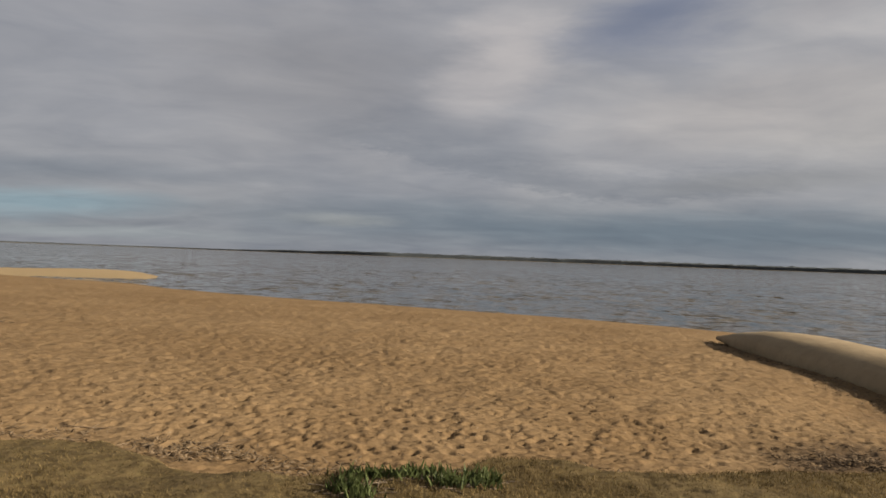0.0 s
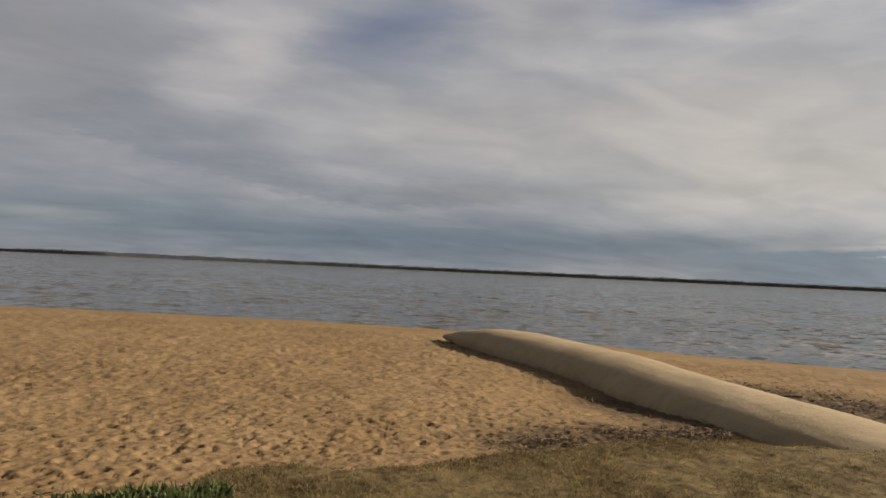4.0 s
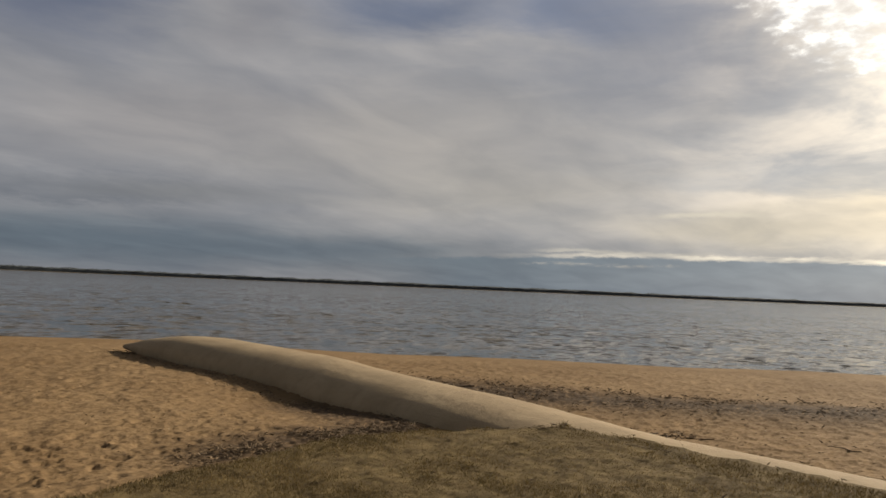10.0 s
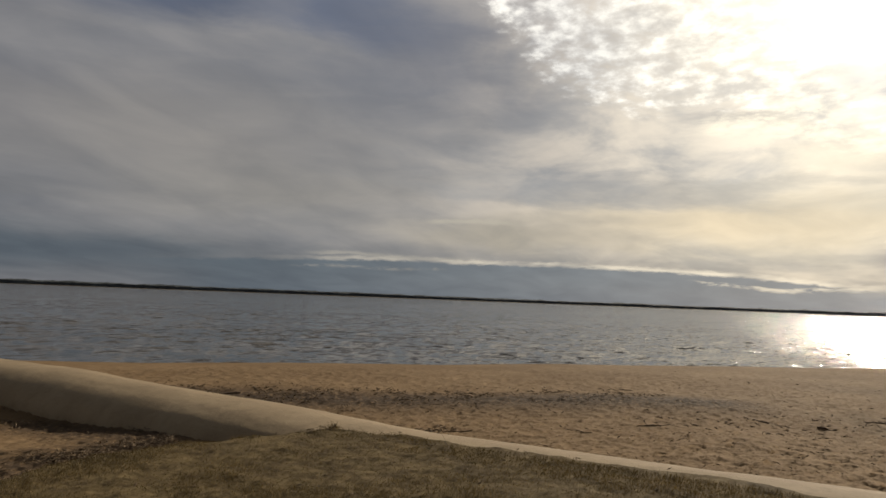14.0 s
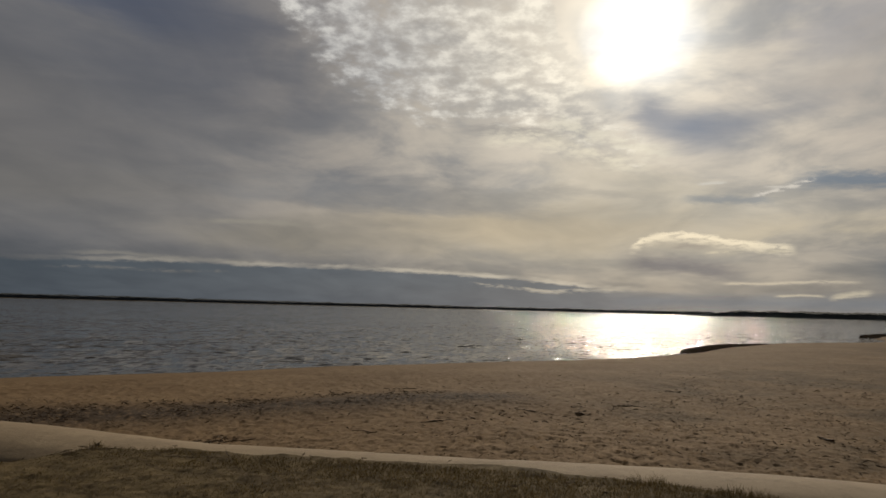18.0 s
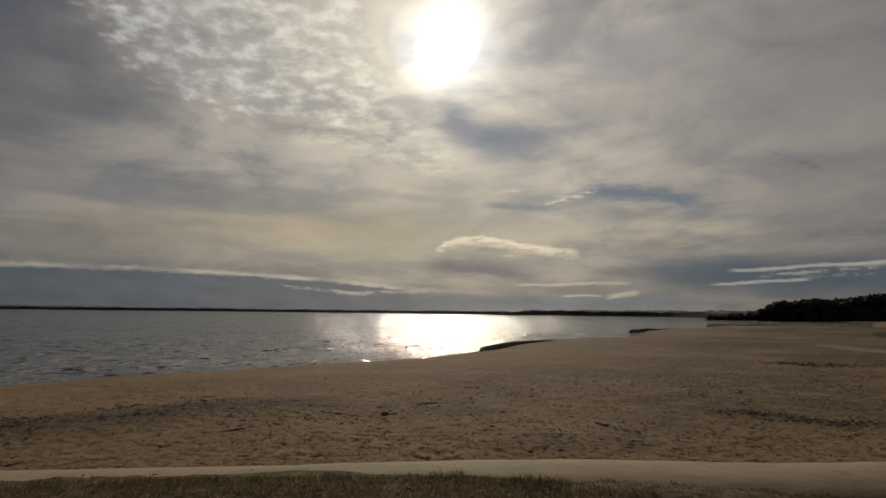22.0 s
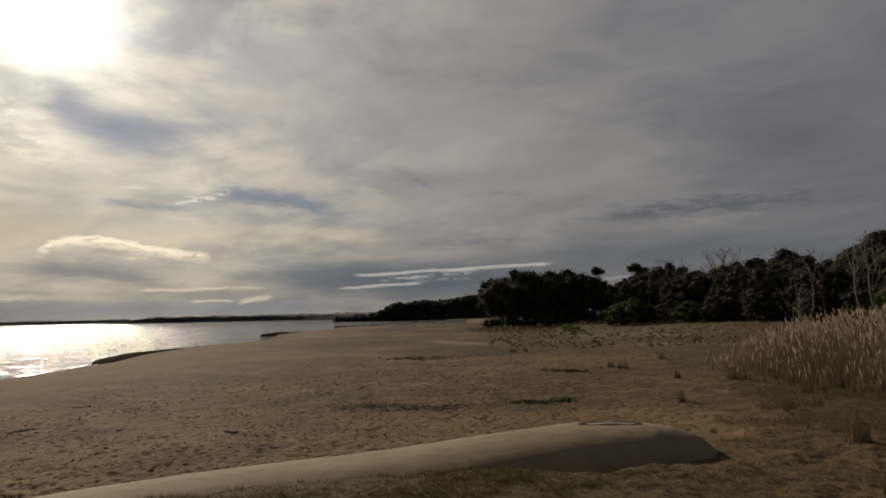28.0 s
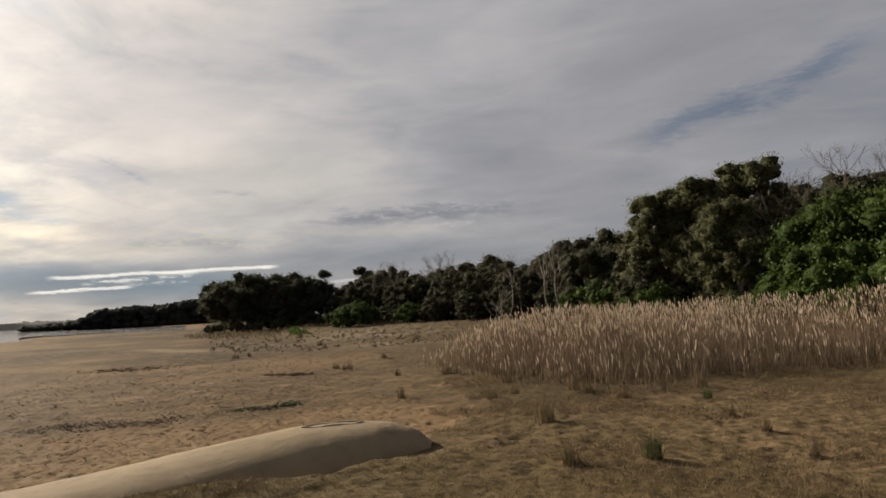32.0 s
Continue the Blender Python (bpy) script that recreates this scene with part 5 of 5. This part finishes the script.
def build_reeds():
    g = np.random.default_rng(21)
    n = 60000
    x, y = g.uniform(-12, 13, n), g.uniform(-38, -13, n)
    e = edge_distance(x, y, REEDBED) + (fbm(x * 0.8, y * 0.8, 3, 400) - 0.5) * 1.6
    keep = (e > 0) & (g.random(n) < 0.05 + 0.30 * step(e, 0.2, 1.6) * step(e, 9.0, 3.0) + 0.16 * step(fbm(x * 0.6, y * 0.6, 2, 404), 0.4, 0.6))
    x, y, e = x[keep], y[keep], e[keep]
    n = len(x)
    z = heights(x, y)
    tall = (0.42 + 0.93 * step(e, -0.3, 3.4)) * (0.40 + 0.80 * g.random(n)) * (0.88 + 0.26 * fbm(x * 0.9, y * 0.9, 3, 409)) * (1 + 0.22 * step(-x, 0.0, 5.0)) * (1 - 0.22 * step(x, 5.5, 9.5) * step(y, -25, -18))
    lean_a = 0.6 + g.normal(size=n) * 1.7
    lean = 0.02 + 0.13 * g.random(n) ** 2
    dx, dy = np.cos(lean_a) * lean, np.sin(lean_a) * lean
    p0, p2 = np.column_stack([x, y, z - 0.03]), np.column_stack([x + dx * tall, y + dy * tall, z + tall])
    # stems: three-sided
    a = g.random(n) * 6.283
    V = []
    for base, r in ((p0, 0.0042), (p2, 0.0026)):
        for k in range(3):
            V.append(base + np.column_stack([np.cos(a + k * 2.094), np.sin(a + k * 2.094), np.zeros(n)]) * r)
    V = np.stack(V, 1).reshape(-1, 3)
    b = np.arange(n)[:, None] * 6
    F = np.stack([b + [0, 1, 4, 3], b + [1, 2, 5, 4], b + [2, 0, 3, 5]], 1).reshape(-1, 4)
    parts = [(V, F)]
    # long leaves off the stem
    for k in range(2):
        h = 0.2 + 0.6 * g.random(n)
        q = p0 + (p2 - p0) * h[:, None]
        v, f = blades(q[:, 0], q[:, 1], q[:, 2], 0.2 + 0.22 * g.random(n), 0.006 + 0.006 * g.random(n), 0.3 + 0.6 * g.random(n), g)
        parts.append((v, f))
    bed = piece("reed_bed", parts, M_REED, smooth=False)
    tagged(bed, "dense bed of dry straw-coloured reeds at the edge of the flat", "reeds", kind="stuff")
    # darker brown blades added between the stems so the bed's base looks shaded
    k = g.random(n) < 0.9
    v, f = blades(x[k] + 0.05 * g.normal(size=k.sum()), y[k] + 0.05 * g.normal(size=k.sum()), z[k] - 0.02, tall[k] * (0.25 + 0.3 * g.random(k.sum())), 0.012 + 0.012 * g.random(k.sum()), 0.2 + 0.6 * g.random(k.sum()), g)
    piece("dark_base_blades", [(v, f)], M_REEDBASE, bed, "dull brown blades added low between the stems to darken the base", smooth=False)["kind"] = "stuff"
    # feathery heads
    m = g.random(n) < 0.30 + 0.45 * step(tall, 0.6, 1.1)
    q, w = p2[m], (p2 - p0)[m]
    c = len(q)
    w /= np.linalg.norm(w, axis=1)[:, None]
    parts = []
    L = 0.10 + 0.15 * g.random(c)
    for k in range(3):
        a = g.random(c) * 6.283
        s = np.column_stack([np.cos(a), np.sin(a), 0.25 * np.ones(c)]) * (0.008 + 0.013 * g.random(c))[:, None]
        nod = np.column_stack([np.cos(lean_a[m]), np.sin(lean_a[m]), np.zeros(c)]) * (L * 0.18)[:, None]
        A, B, C = q - w * 0.02, q + w * (L * 0.5)[:, None] + nod * 0.3, q + w * L[:, None] + nod
        v = np.stack([A, B + s, C, B - s], 1).reshape(-1, 3)
        parts.append((v, np.arange(c * 4).reshape(-1, 4)))
    heads = piece("reed_heads", parts, M_PLUME, bed, "pale feathery seed heads", smooth=False)
    heads["kind"] = "stuff"


build_reeds()


def build_turf():
    g = np.random.default_rng(33)
    n = 430000
    r = np.sqrt(g.uniform(3.7 ** 2, 9.3 ** 2, n))
    a = np.radians(g.uniform(-176, 36, n))
    x, y = -np.sin(a) * r, np.cos(a) * r
    d = step(fbm(x * 1.4, y * 1.4, 3, 500), 0.3, 0.62)
    edge = edge_distance(x, y, LAWN)
    keep = (edge > -0.3) & (g.random(n) < (0.35 + 0.65 * d) * (1 - 0.85 * step(-y, 4.5, 6.5)))
    # nothing grows on the tube itself
    keep &= edge_distance(x, y, [(p[0], p[1]) for p in TUBE], False) > 0.55
    x, y, d, edge = x[keep], y[keep], d[keep], edge[keep]
    z, turf, *_ = land(x, y)
    keep = turf > 0.4
    x, y, z, d, edge = x[keep], y[keep], z[keep], d[keep], edge[keep]
    n = len(x)
    rim = np.exp(-((edge - 0.1) / 0.3) ** 2) * step(x, 5.6, 6.8) * step(fbm(x * 2.2, y * 2.2, 3, 505), 0.3, 0.65)
    tall = (0.012 + 0.022 * g.random(n)) * (0.7 + 0.7 * d) * (1 + 2.6 * rim)
    v, f = short_blades(x, y, z - 0.004, tall, 0.005 + 0.003 * g.random(n), 0.2 + 0.7 * g.random(n), g)
    tagged(piece("lawn_grass", [(v, f)], M_LAWN, smooth=False), "short dry olive-brown lawn grass", "grass", kind="stuff")
    # straw grass over the flat by the reeds
    n = 200000
    x, y = g.uniform(-7, 8, n), g.uniform(-20, -5, n)
    z, turf, *_ = land(x, y)
    d = step(fbm(x * 0.7, y * 0.7, 3, 510), 0.45, 0.62)
    keep = (turf > 0.4) & (np.hypot(x, y) > 5) & (g.random(n) < 0.3 + 0.7 * d) & (edge_distance(x, y, [(p[0], p[1]) for p in TUBE], False) > 0.9)
    x, y, z, d = x[keep], y[keep], z[keep], d[keep]
    n = len(x)
    v, f = short_blades(x, y, z - 0.004, (0.02 + 0.05 * g.random(n)) * (0.6 + 0.6 * d), 0.006 + 0.004 * g.random(n), 0.3 + 0.9 * g.random(n), g)
    tagged(piece("dry_grass", [(v, f)], M_STRAW, smooth=False), "dry matted straw grass on the flat", "grass", kind="stuff")


build_turf()


def make_tussock(name, label, tall, spread, count, mat, seed):
    g = np.random.default_rng(seed)
    top = new(name)
    q, a = np.sqrt(g.random(count)) * spread, g.random(count) * 6.283
    x, y = np.cos(a) * q, np.sin(a) * q
    v, f = blades(x, y, np.full(count, -0.03), tall * (0.45 + 0.6 * g.random(count)), 0.0055 + 0.004 * g.random(count), 0.12 + 0.5 * g.random(count) * (q / spread + 0.2), g)
    piece("leaf_tuft", [(v, f)], mat, top, smooth=False)["kind"] = "stuff"
    m = count // 3
    v, f = blades(x[:m] * 1.1, y[:m] * 1.1, np.full(m, -0.02), tall * 0.4 * (0.4 + 0.6 * g.random(m)), np.full(m, 0.014), 0.5 + 0.5 * g.random(m), g)
    piece("dead_skirt", [(v, f)], M_STRAW, top, "dry straw-coloured skirt", smooth=False)["kind"] = "stuff"
    return tagged(top, label, "rush tussock", "rush tussocks on the flat")


tuss = (make_tussock("rush_tussock", "tall dry rush tussock standing on the sandy flat", 0.42, 0.11, 90, M_RUSH, 1),
        make_tussock("rush_tussock", "green rush tussock with dry tips on the flat", 0.36, 0.10, 110, M_GREENRUSH, 2),
        make_tussock("rush_tussock", "small dark rush tussock on the sand", 0.30, 0.13, 80, M_RUSH, 3),
        make_tussock("rush_tussock", "wispy pale rush tussock before the reeds", 0.60, 0.16, 80, M_STRAW, 4))
for k, x, y, s in ((2, 5.4, -12.9, 1.0), (2, 5.1, -13.4, 0.8), (2, 3.6, -13.5, 1.0), (3, 3.4, -10.1, 0.8), (0, 3.35, -10.2, 0.85), (0, 2.2, -7.4, 0.85), (1, 1.4, -7.9, 1.0), (0, 7.6, -13.0, 0.75), (0, 10.2, -17.3, 0.8), (2, 14.4, -23.4, 1.0),
                   (2, 14.4, -20.1, 1.0), (0, 13.6, -19.5, 0.8), (2, 13.8, -20.1, 0.9), (2, 37.2, -46.8, 2.4), (2, 24.4, -25.7, 1.4), (0, 24.2, -26.4, 0.8), (2, 8.6, -17.3, 1.2), (2, 8.3, -17.3, 1.0), (2, 6.9, -16.9, 1.2),
                   (3, 1.6, -14.7, 0.8), (1, 1.3, -13.0, 0.8), (0, 0.8, -11.2, 0.6), (0, 0.3, -9.9, 0.6), (2, 20.2, -36.6, 1.8), (3, 4.0, -13.9, 0.8), (3, 2.8, -12.9, 0.7), (3, 6.0, -15.3, 0.8), (0, -0.2, -8.6, 0.5), (2, 27, -36, 1.6)):
    m = pose(x, y, height(x, y), 0, 0, (x * 97) % 360) @ Matrix.Diagonal((s, s, s, 1))
    if "placed" not in tuss[k]:
        tuss[k]["placed"] = 1
        tuss[k].matrix_basis = m
    else:
        copy_plain(tuss[k], m)


def dune_cover():
    """Pale rubble, dark tufts and low scrub over the strip before the wood."""
    g = np.random.default_rng(5)
    n = 900
    a, r = np.radians(g.uniform(-160, -134.5, n)), g.uniform(38, 84, n)
    x, y = -np.sin(a) * r, np.cos(a) * r
    z = heights(x, y)
    clumps = np.column_stack([x, y, z + 0.03, 0.12 + 0.2 * g.random(n), 0.08 + 0.14 * g.random(n)])
    tagged(piece("dune_scrub", [leaf_cloud(clumps[:520], 8000, 0.09, g=g)], M_RUSH, smooth=False), "low dark tufts scattered over the pale fore-dune", "scrub", kind="stuff")
    parts = []
    for cx, cy, cz in np.column_stack([x, y, z])[520:]:
        s = 0.07 + 0.13 * g.random()
        v = np.array([(math.cos(t) * s * (0.8 + 0.5 * g.random()), math.sin(t) * s, -0.05) for t in np.arange(6) * 1.047] + [(math.cos(t) * s * 0.55, math.sin(t) * s * 0.5, 0.05 + 0.10 * g.random()) for t in np.arange(6) * 1.047])
        parts.append((v + np.array([cx, cy, cz]), [(i, (i + 1) % 6, 6 + (i + 1) % 6, 6 + i) for i in range(6)] + [(6, 7, 8, 9), (6, 9, 10, 11)]))
    tagged(piece("dune_rubble", parts, M_SHELL, smooth=False), "pale broken shell and sand lumps on the fore-dune", "rubble", kind="stuff")
    # tall straw grass under the trees
    n = 9000
    a, r = np.radians(g.uniform(-160, -132, n)), g.uniform(66, 98, n)
    x, y = -np.sin(a) * r, np.cos(a) * r
    keep = fbm(x * 0.13, y * 0.13, 3, 520) + 0.25 * step(r, 70, 84) - 0.35 * step(-np.degrees(a), 136, 132) > 0.55
    x, y = x[keep], y[keep]
    n = len(x)
    v, f = blades(x, y, heights(x, y) - 0.02, 0.2 + 0.4 * g.random(n), np.full(n, 0.035), 0.1 + 0.4 * g.random(n), g)
    tagged(piece("dune_grass", [(v, f)], M_RUSH, smooth=False), "brown dune grass at the foot of the trees", "grass", kind="stuff")


dune_cover()


# ---------------------------------------------------------------- small things on the sand
def make_succulent(name, x, y, wide, deep, count, seed):
    """A mat of upright three-cornered fleshy leaves."""
    g = np.random.default_rng(seed)
    top = new(name)
    parts = []
    for i in range(count):
        px, py = x + g.normal() * wide * 0.45, y + g.normal() * deep * 0.45
        L, w = 0.05 + 0.05 * g.random(), 0.006 + 0.004 * g.random()
        way = np.array([g.normal() * 0.35, g.normal() * 0.35, 1.0])
        base = np.array([px, py, height_cache(px, py)])
        line = np.array([base, base + way * L * 0.5, base + way * L + np.array([g.normal(), g.normal(), 0]) * 0.008])
        parts.append(tube_along(line, [w * 0.8, w, w * 0.15], 3))
    piece("foliage", parts, M_SUCC, top, smooth=False)["kind"] = "stuff"
    stems = []
    for i in range(12):
        p = np.array([(x + g.normal() * wide * 0.4 + k * 0.07 * math.cos(i), y + g.normal() * 0.02 + k * 0.07 * math.sin(i), 0) for k in range(4)])
        p[:, 2] = heights(p[:, 0], p[:, 1]) + 0.006
        stems.append(tube_along(p, 0.005, 4))
    piece("runner", stems, M_WOOD, top, "brown trailing runners")
    return tagged(top, "green mat of fleshy upright succulent leaves at the lawn's edge", "succulent plant", "succulent mats")


def height_cache(x, y, memo={}):
    k = (round(x, 1), round(y, 1))
    if k not in memo:
        memo[k] = height(*k)
    return memo[k]


for i, (x, y, w, dd, c) in enumerate(((-0.62, 4.95, 0.14, 0.22, 130), (-0.38, 5.22, 0.34, 0.08, 120), (-0.05, 5.32, 0.24, 0.07, 90), (0.12, 5.12, 0.20, 0.12, 110), (0.38, 5.22, 0.14, 0.18, 130), (-0.50, 4.75, 0.12, 0.12, 60))):
    make_succulent("pigface_mat", x, y, w, dd, c, 40 + i)


def make_stick(name, label, x, y, length, thick, turn, mat, forks=2, lift=0.0, seed=0, up=False):
    g = np.random.default_rng(seed)
    top = new(name)
    z = height(x, y)
    c, s = math.cos(radians(turn)), math.sin(radians(turn))
    t = np.linspace(-0.5, 0.5, 9)
    wig = np.cumsum(g.normal(size=9)) * 0.02 * length
    px, py = x + c * t * length - s * wig, y + s * t * length + c * wig
    line = np.column_stack([px, py, heights(px, py) + thick * 0.6 + lift * (t + 0.5)])
    piece("stem", [tube_along(line, thick * np.linspace(1, 0.45, 9) * (0.85 + 0.3 * g.random(9)), 7)], mat, top)
    for k in range(forks):
        i = 2 + int(g.integers(0, 5))
        e = line[i] + np.array([c, s, 0]) * length * 0.18 + np.array([-s, c, 0]) * length * g.choice([-0.2, 0.2]) + np.array([0, 0, (0.35 if up else 0.08) * length * (0.4 + g.random())])
        b = np.array([line[i], (line[i] + e) / 2 + g.normal(size=3) * 0.02 * length, e])
        piece("twig", [tube_along(b, [thick * 0.5, thick * 0.38, thick * 0.12], 5)], mat, top)
    return tagged(top, label, "driftwood", "driftwood on the beach")


for i, (x, y, L, th, turn, k, up) in enumerate(((17.67, 2.86, 0.9, 0.025, 110, 1, False), (10.80, 2.31, 0.45, 0.018, 75, 1, False), (12.21, 0.91, 0.7, 0.018, 125, 1, False), (11.85, 1.37, 0.4, 0.03, 95, 1, False), (13.63, -0.28, 0.5, 0.03, 55, 1, False),
                                                (13.43, -1.38, 0.3, 0.05, 90, 1, False), (15.14, -2.45, 0.6, 0.03, 95, 1, False), (11.53, -4.98, 0.35, 0.05, 15, 1, False), (7.56, 4.49, 0.9, 0.008, 113, 0, False), (7.33, 3.67, 0.7, 0.007, 100, 0, False),
                                                (7.36, 3.09, 0.3, 0.008, 35, 0, True), (9.58, 4.11, 0.9, 0.016, 120, 1, False), (9.29, 4.66, 0.7, 0.02, 145, 0, False), (8.90, 5.00, 0.4, 0.02, 95, 1, False), (-2.10, 6.70, 0.45, 0.012, 15, 1, True),
                                                (-3.60, 7.10, 0.6, 0.014, 5, 1, False), (0.11, 7.60, 0.42, 0.008, 0, 0, False), (4.52, 6.81, 0.35, 0.012, 55, 1, False), (5.87, 7.09, 0.5, 0.014, 5, 0, False), (6.89, 7.02, 0.4, 0.02, 165, 1, False),
                                                (10.63, 9.12, 0.4, 0.05, 125, 1, False), (17.98, -4.09, 0.4, 0.03, 75, 1, False), (-10.50, 16.50, 1.1, 0.02, 0, 0, False), (2.76, 30.89, 0.4, 0.05, 5, 1, False), (4.87, -5.71, 0.3, 0.006, 115, 1, True), (5.40, -4.95, 0.35, 0.006, 65, 1, True))):
    make_stick("driftwood_stick", ("bleached grey driftwood stick lying on the sand", "dark weathered driftwood stick lying on the sand")[k], x, y, L, th * 0.48, turn, (M_WOOD, M_DARKWOOD)[k], 2 if L > 0.45 else 1, 0.05 if up else 0.0, 70 + i, up)


def wrack(name, label, line, wide, count, size, seed, mat=None, flat=0.25, lumps=60):
    """Washed-up sea grass and bits of bark in a drift along a line."""
    g = np.random.default_rng(seed)
    p = np.asarray(line, dtype=float)
    t = g.random(count) * (len(p) - 1)
    i = t.astype(int)
    q = p[i] + (p[i + 1] - p[i]) * (t - i)[:, None] + g.normal(size=(count, 2)) * wide
    keep = fbm(q[:, 0] * 2.2, q[:, 1] * 2.2, 3, seed) > 0.47
    q = q[keep]
    n = len(q)
    z = heights(q[:, 0], q[:, 1])
    a = g.random(n) * 6.283
    L = size * (0.4 + 1.0 * g.random(n))
    d = np.column_stack([np.cos(a), np.sin(a), flat * g.normal(size=n)]) * L[:, None] * 0.5
    s = np.column_stack([-np.sin(a), np.cos(a), flat * 1.5 * g.normal(size=n)]) * L[:, None] * 0.13
    c = np.column_stack([q, z + 0.004 + np.abs(d[:, 2]) + 0.02 * g.random(n)])
    top = c + np.array([0, 0, 1]) * (L * 0.10)[:, None]
    v = np.stack([c - d, c + s, c + d, c - s, top], 1).reshape(-1, 3)
    b = np.arange(n)[:, None] * 5
    f = np.stack([b + [0, 1, 4], b + [1, 2, 4], b + [2, 3, 4], b + [3, 0, 4]], 1).reshape(-1, 3)
    return tagged(piece(name, [(v, f)], mat or M_WRACK, smooth=False), label, "sea wrack", kind="stuff")


wrack("wrack_drift", "dark drift of dry sea grass and bark between lawn and tube", [(3.9, 6.6), (4.8, 6.8), (5.9, 6.9), (6.8, 6.7), (7.3, 6.2)], 0.32, 4200, 0.075, 1)
wrack("wrack_drift", "dark sea grass scattered along the foot of the tube", [(7.2, 6.6), (7.1, 8.7), (7.1, 11.3), (7.3, 13.8), (7.4, 16.8), (7.6, 18.8)], 0.2, 1500, 0.08, 2)
wrack("wrack_drift", "dark band of sea grass on the beach beyond the tube", [(10.0, 10.2), (11.2, 8.0), (12.4, 6.1), (13.9, 4.3), (15.8, 2.4)], 0.8, 3000, 0.09, 3)
wrack("wrack_drift", "thin line of sea grass and litter along the upper beach", [(12.1, 1.2), (13.5, -0.8), (15.3, -2.9), (17.5, -5.9)], 0.5, 400, 0.1, 4)
wrack("wrack_drift", "dry bark and sea grass along the lawn's broken edge", [(-5.0, 6.6), (-3.6, 6.7), (-2.6, 6.5), (-2.1, 6.3), (-1.4, 6.0), (-0.6, 5.8)], 0.2, 1200, 0.07, 5)
wrack("wrack_drift", "dry bark and sea grass along the lawn's broken edge", [(0.2, 6.2), (1.3, 6.4), (2.5, 6.0), (3.4, 6.3), (4.1, 6.4)], 0.07, 420, 0.07, 6)
wrack("wrack_drift", "twigs and sea grass caught in the tube's sagging middle", [(7.4, 5.2), (7.9, 4.5), (8.9, 4.4), (9.6, 4.0)], 0.2, 500, 0.09, 7)
wrack("wrack_scatter", "scattered small dark litter over the trodden sand", [(8.2, 2.4), (10.9, -2.1), (11.3, -6.3), (9.7, -10.4), (12.1, -14.8)], 1.9, 5200, 0.06, 8)
wrack("wrack_scatter", "scattered small dark litter over the trodden sand", [(-5.0, 10.0), (-0.0, 9.0), (3.2, 8.9), (6.3, 9.8)], 2.2, 900, 0.045, 9)
wrack("weed_mat", "low dark green mat of weed on the sand", [(10.4, -10.9), (10.0, -11.7), (9.85, -12.2)], 0.15, 1500, 0.07, 10, M_GREENRUSH, 0.2)
wrack("weed_mat", "low dark brown mat of weed on the sand", [(15.5, -17.4), (14.7, -18.0), (14.0, -18.2)], 0.2, 2000, 0.10, 11, None, 0.22)
wrack("weed_mat", "thin brown stain of flattened weed on the sand", [(12.7, -8.2), (11.8, -8.9), (10.8, -9.7)], 0.35, 1300, 0.08, 12)
wrack("weed_mat", "thin brown stain of flattened weed on the sand", [(25.4, -18.9), (23.6, -20.4)], 0.6, 700, 0.14, 13)

# litter flecks, added also for the shaded dents that the far mesh loses
wrack("wrack_scatter", "scattered small dark litter over the trodden sand", [(13.0, -4.0), (19.5, -13.0), (17.0, -20.0), (24.0, -28.0)], 4.0, 9000, 0.085, 14)
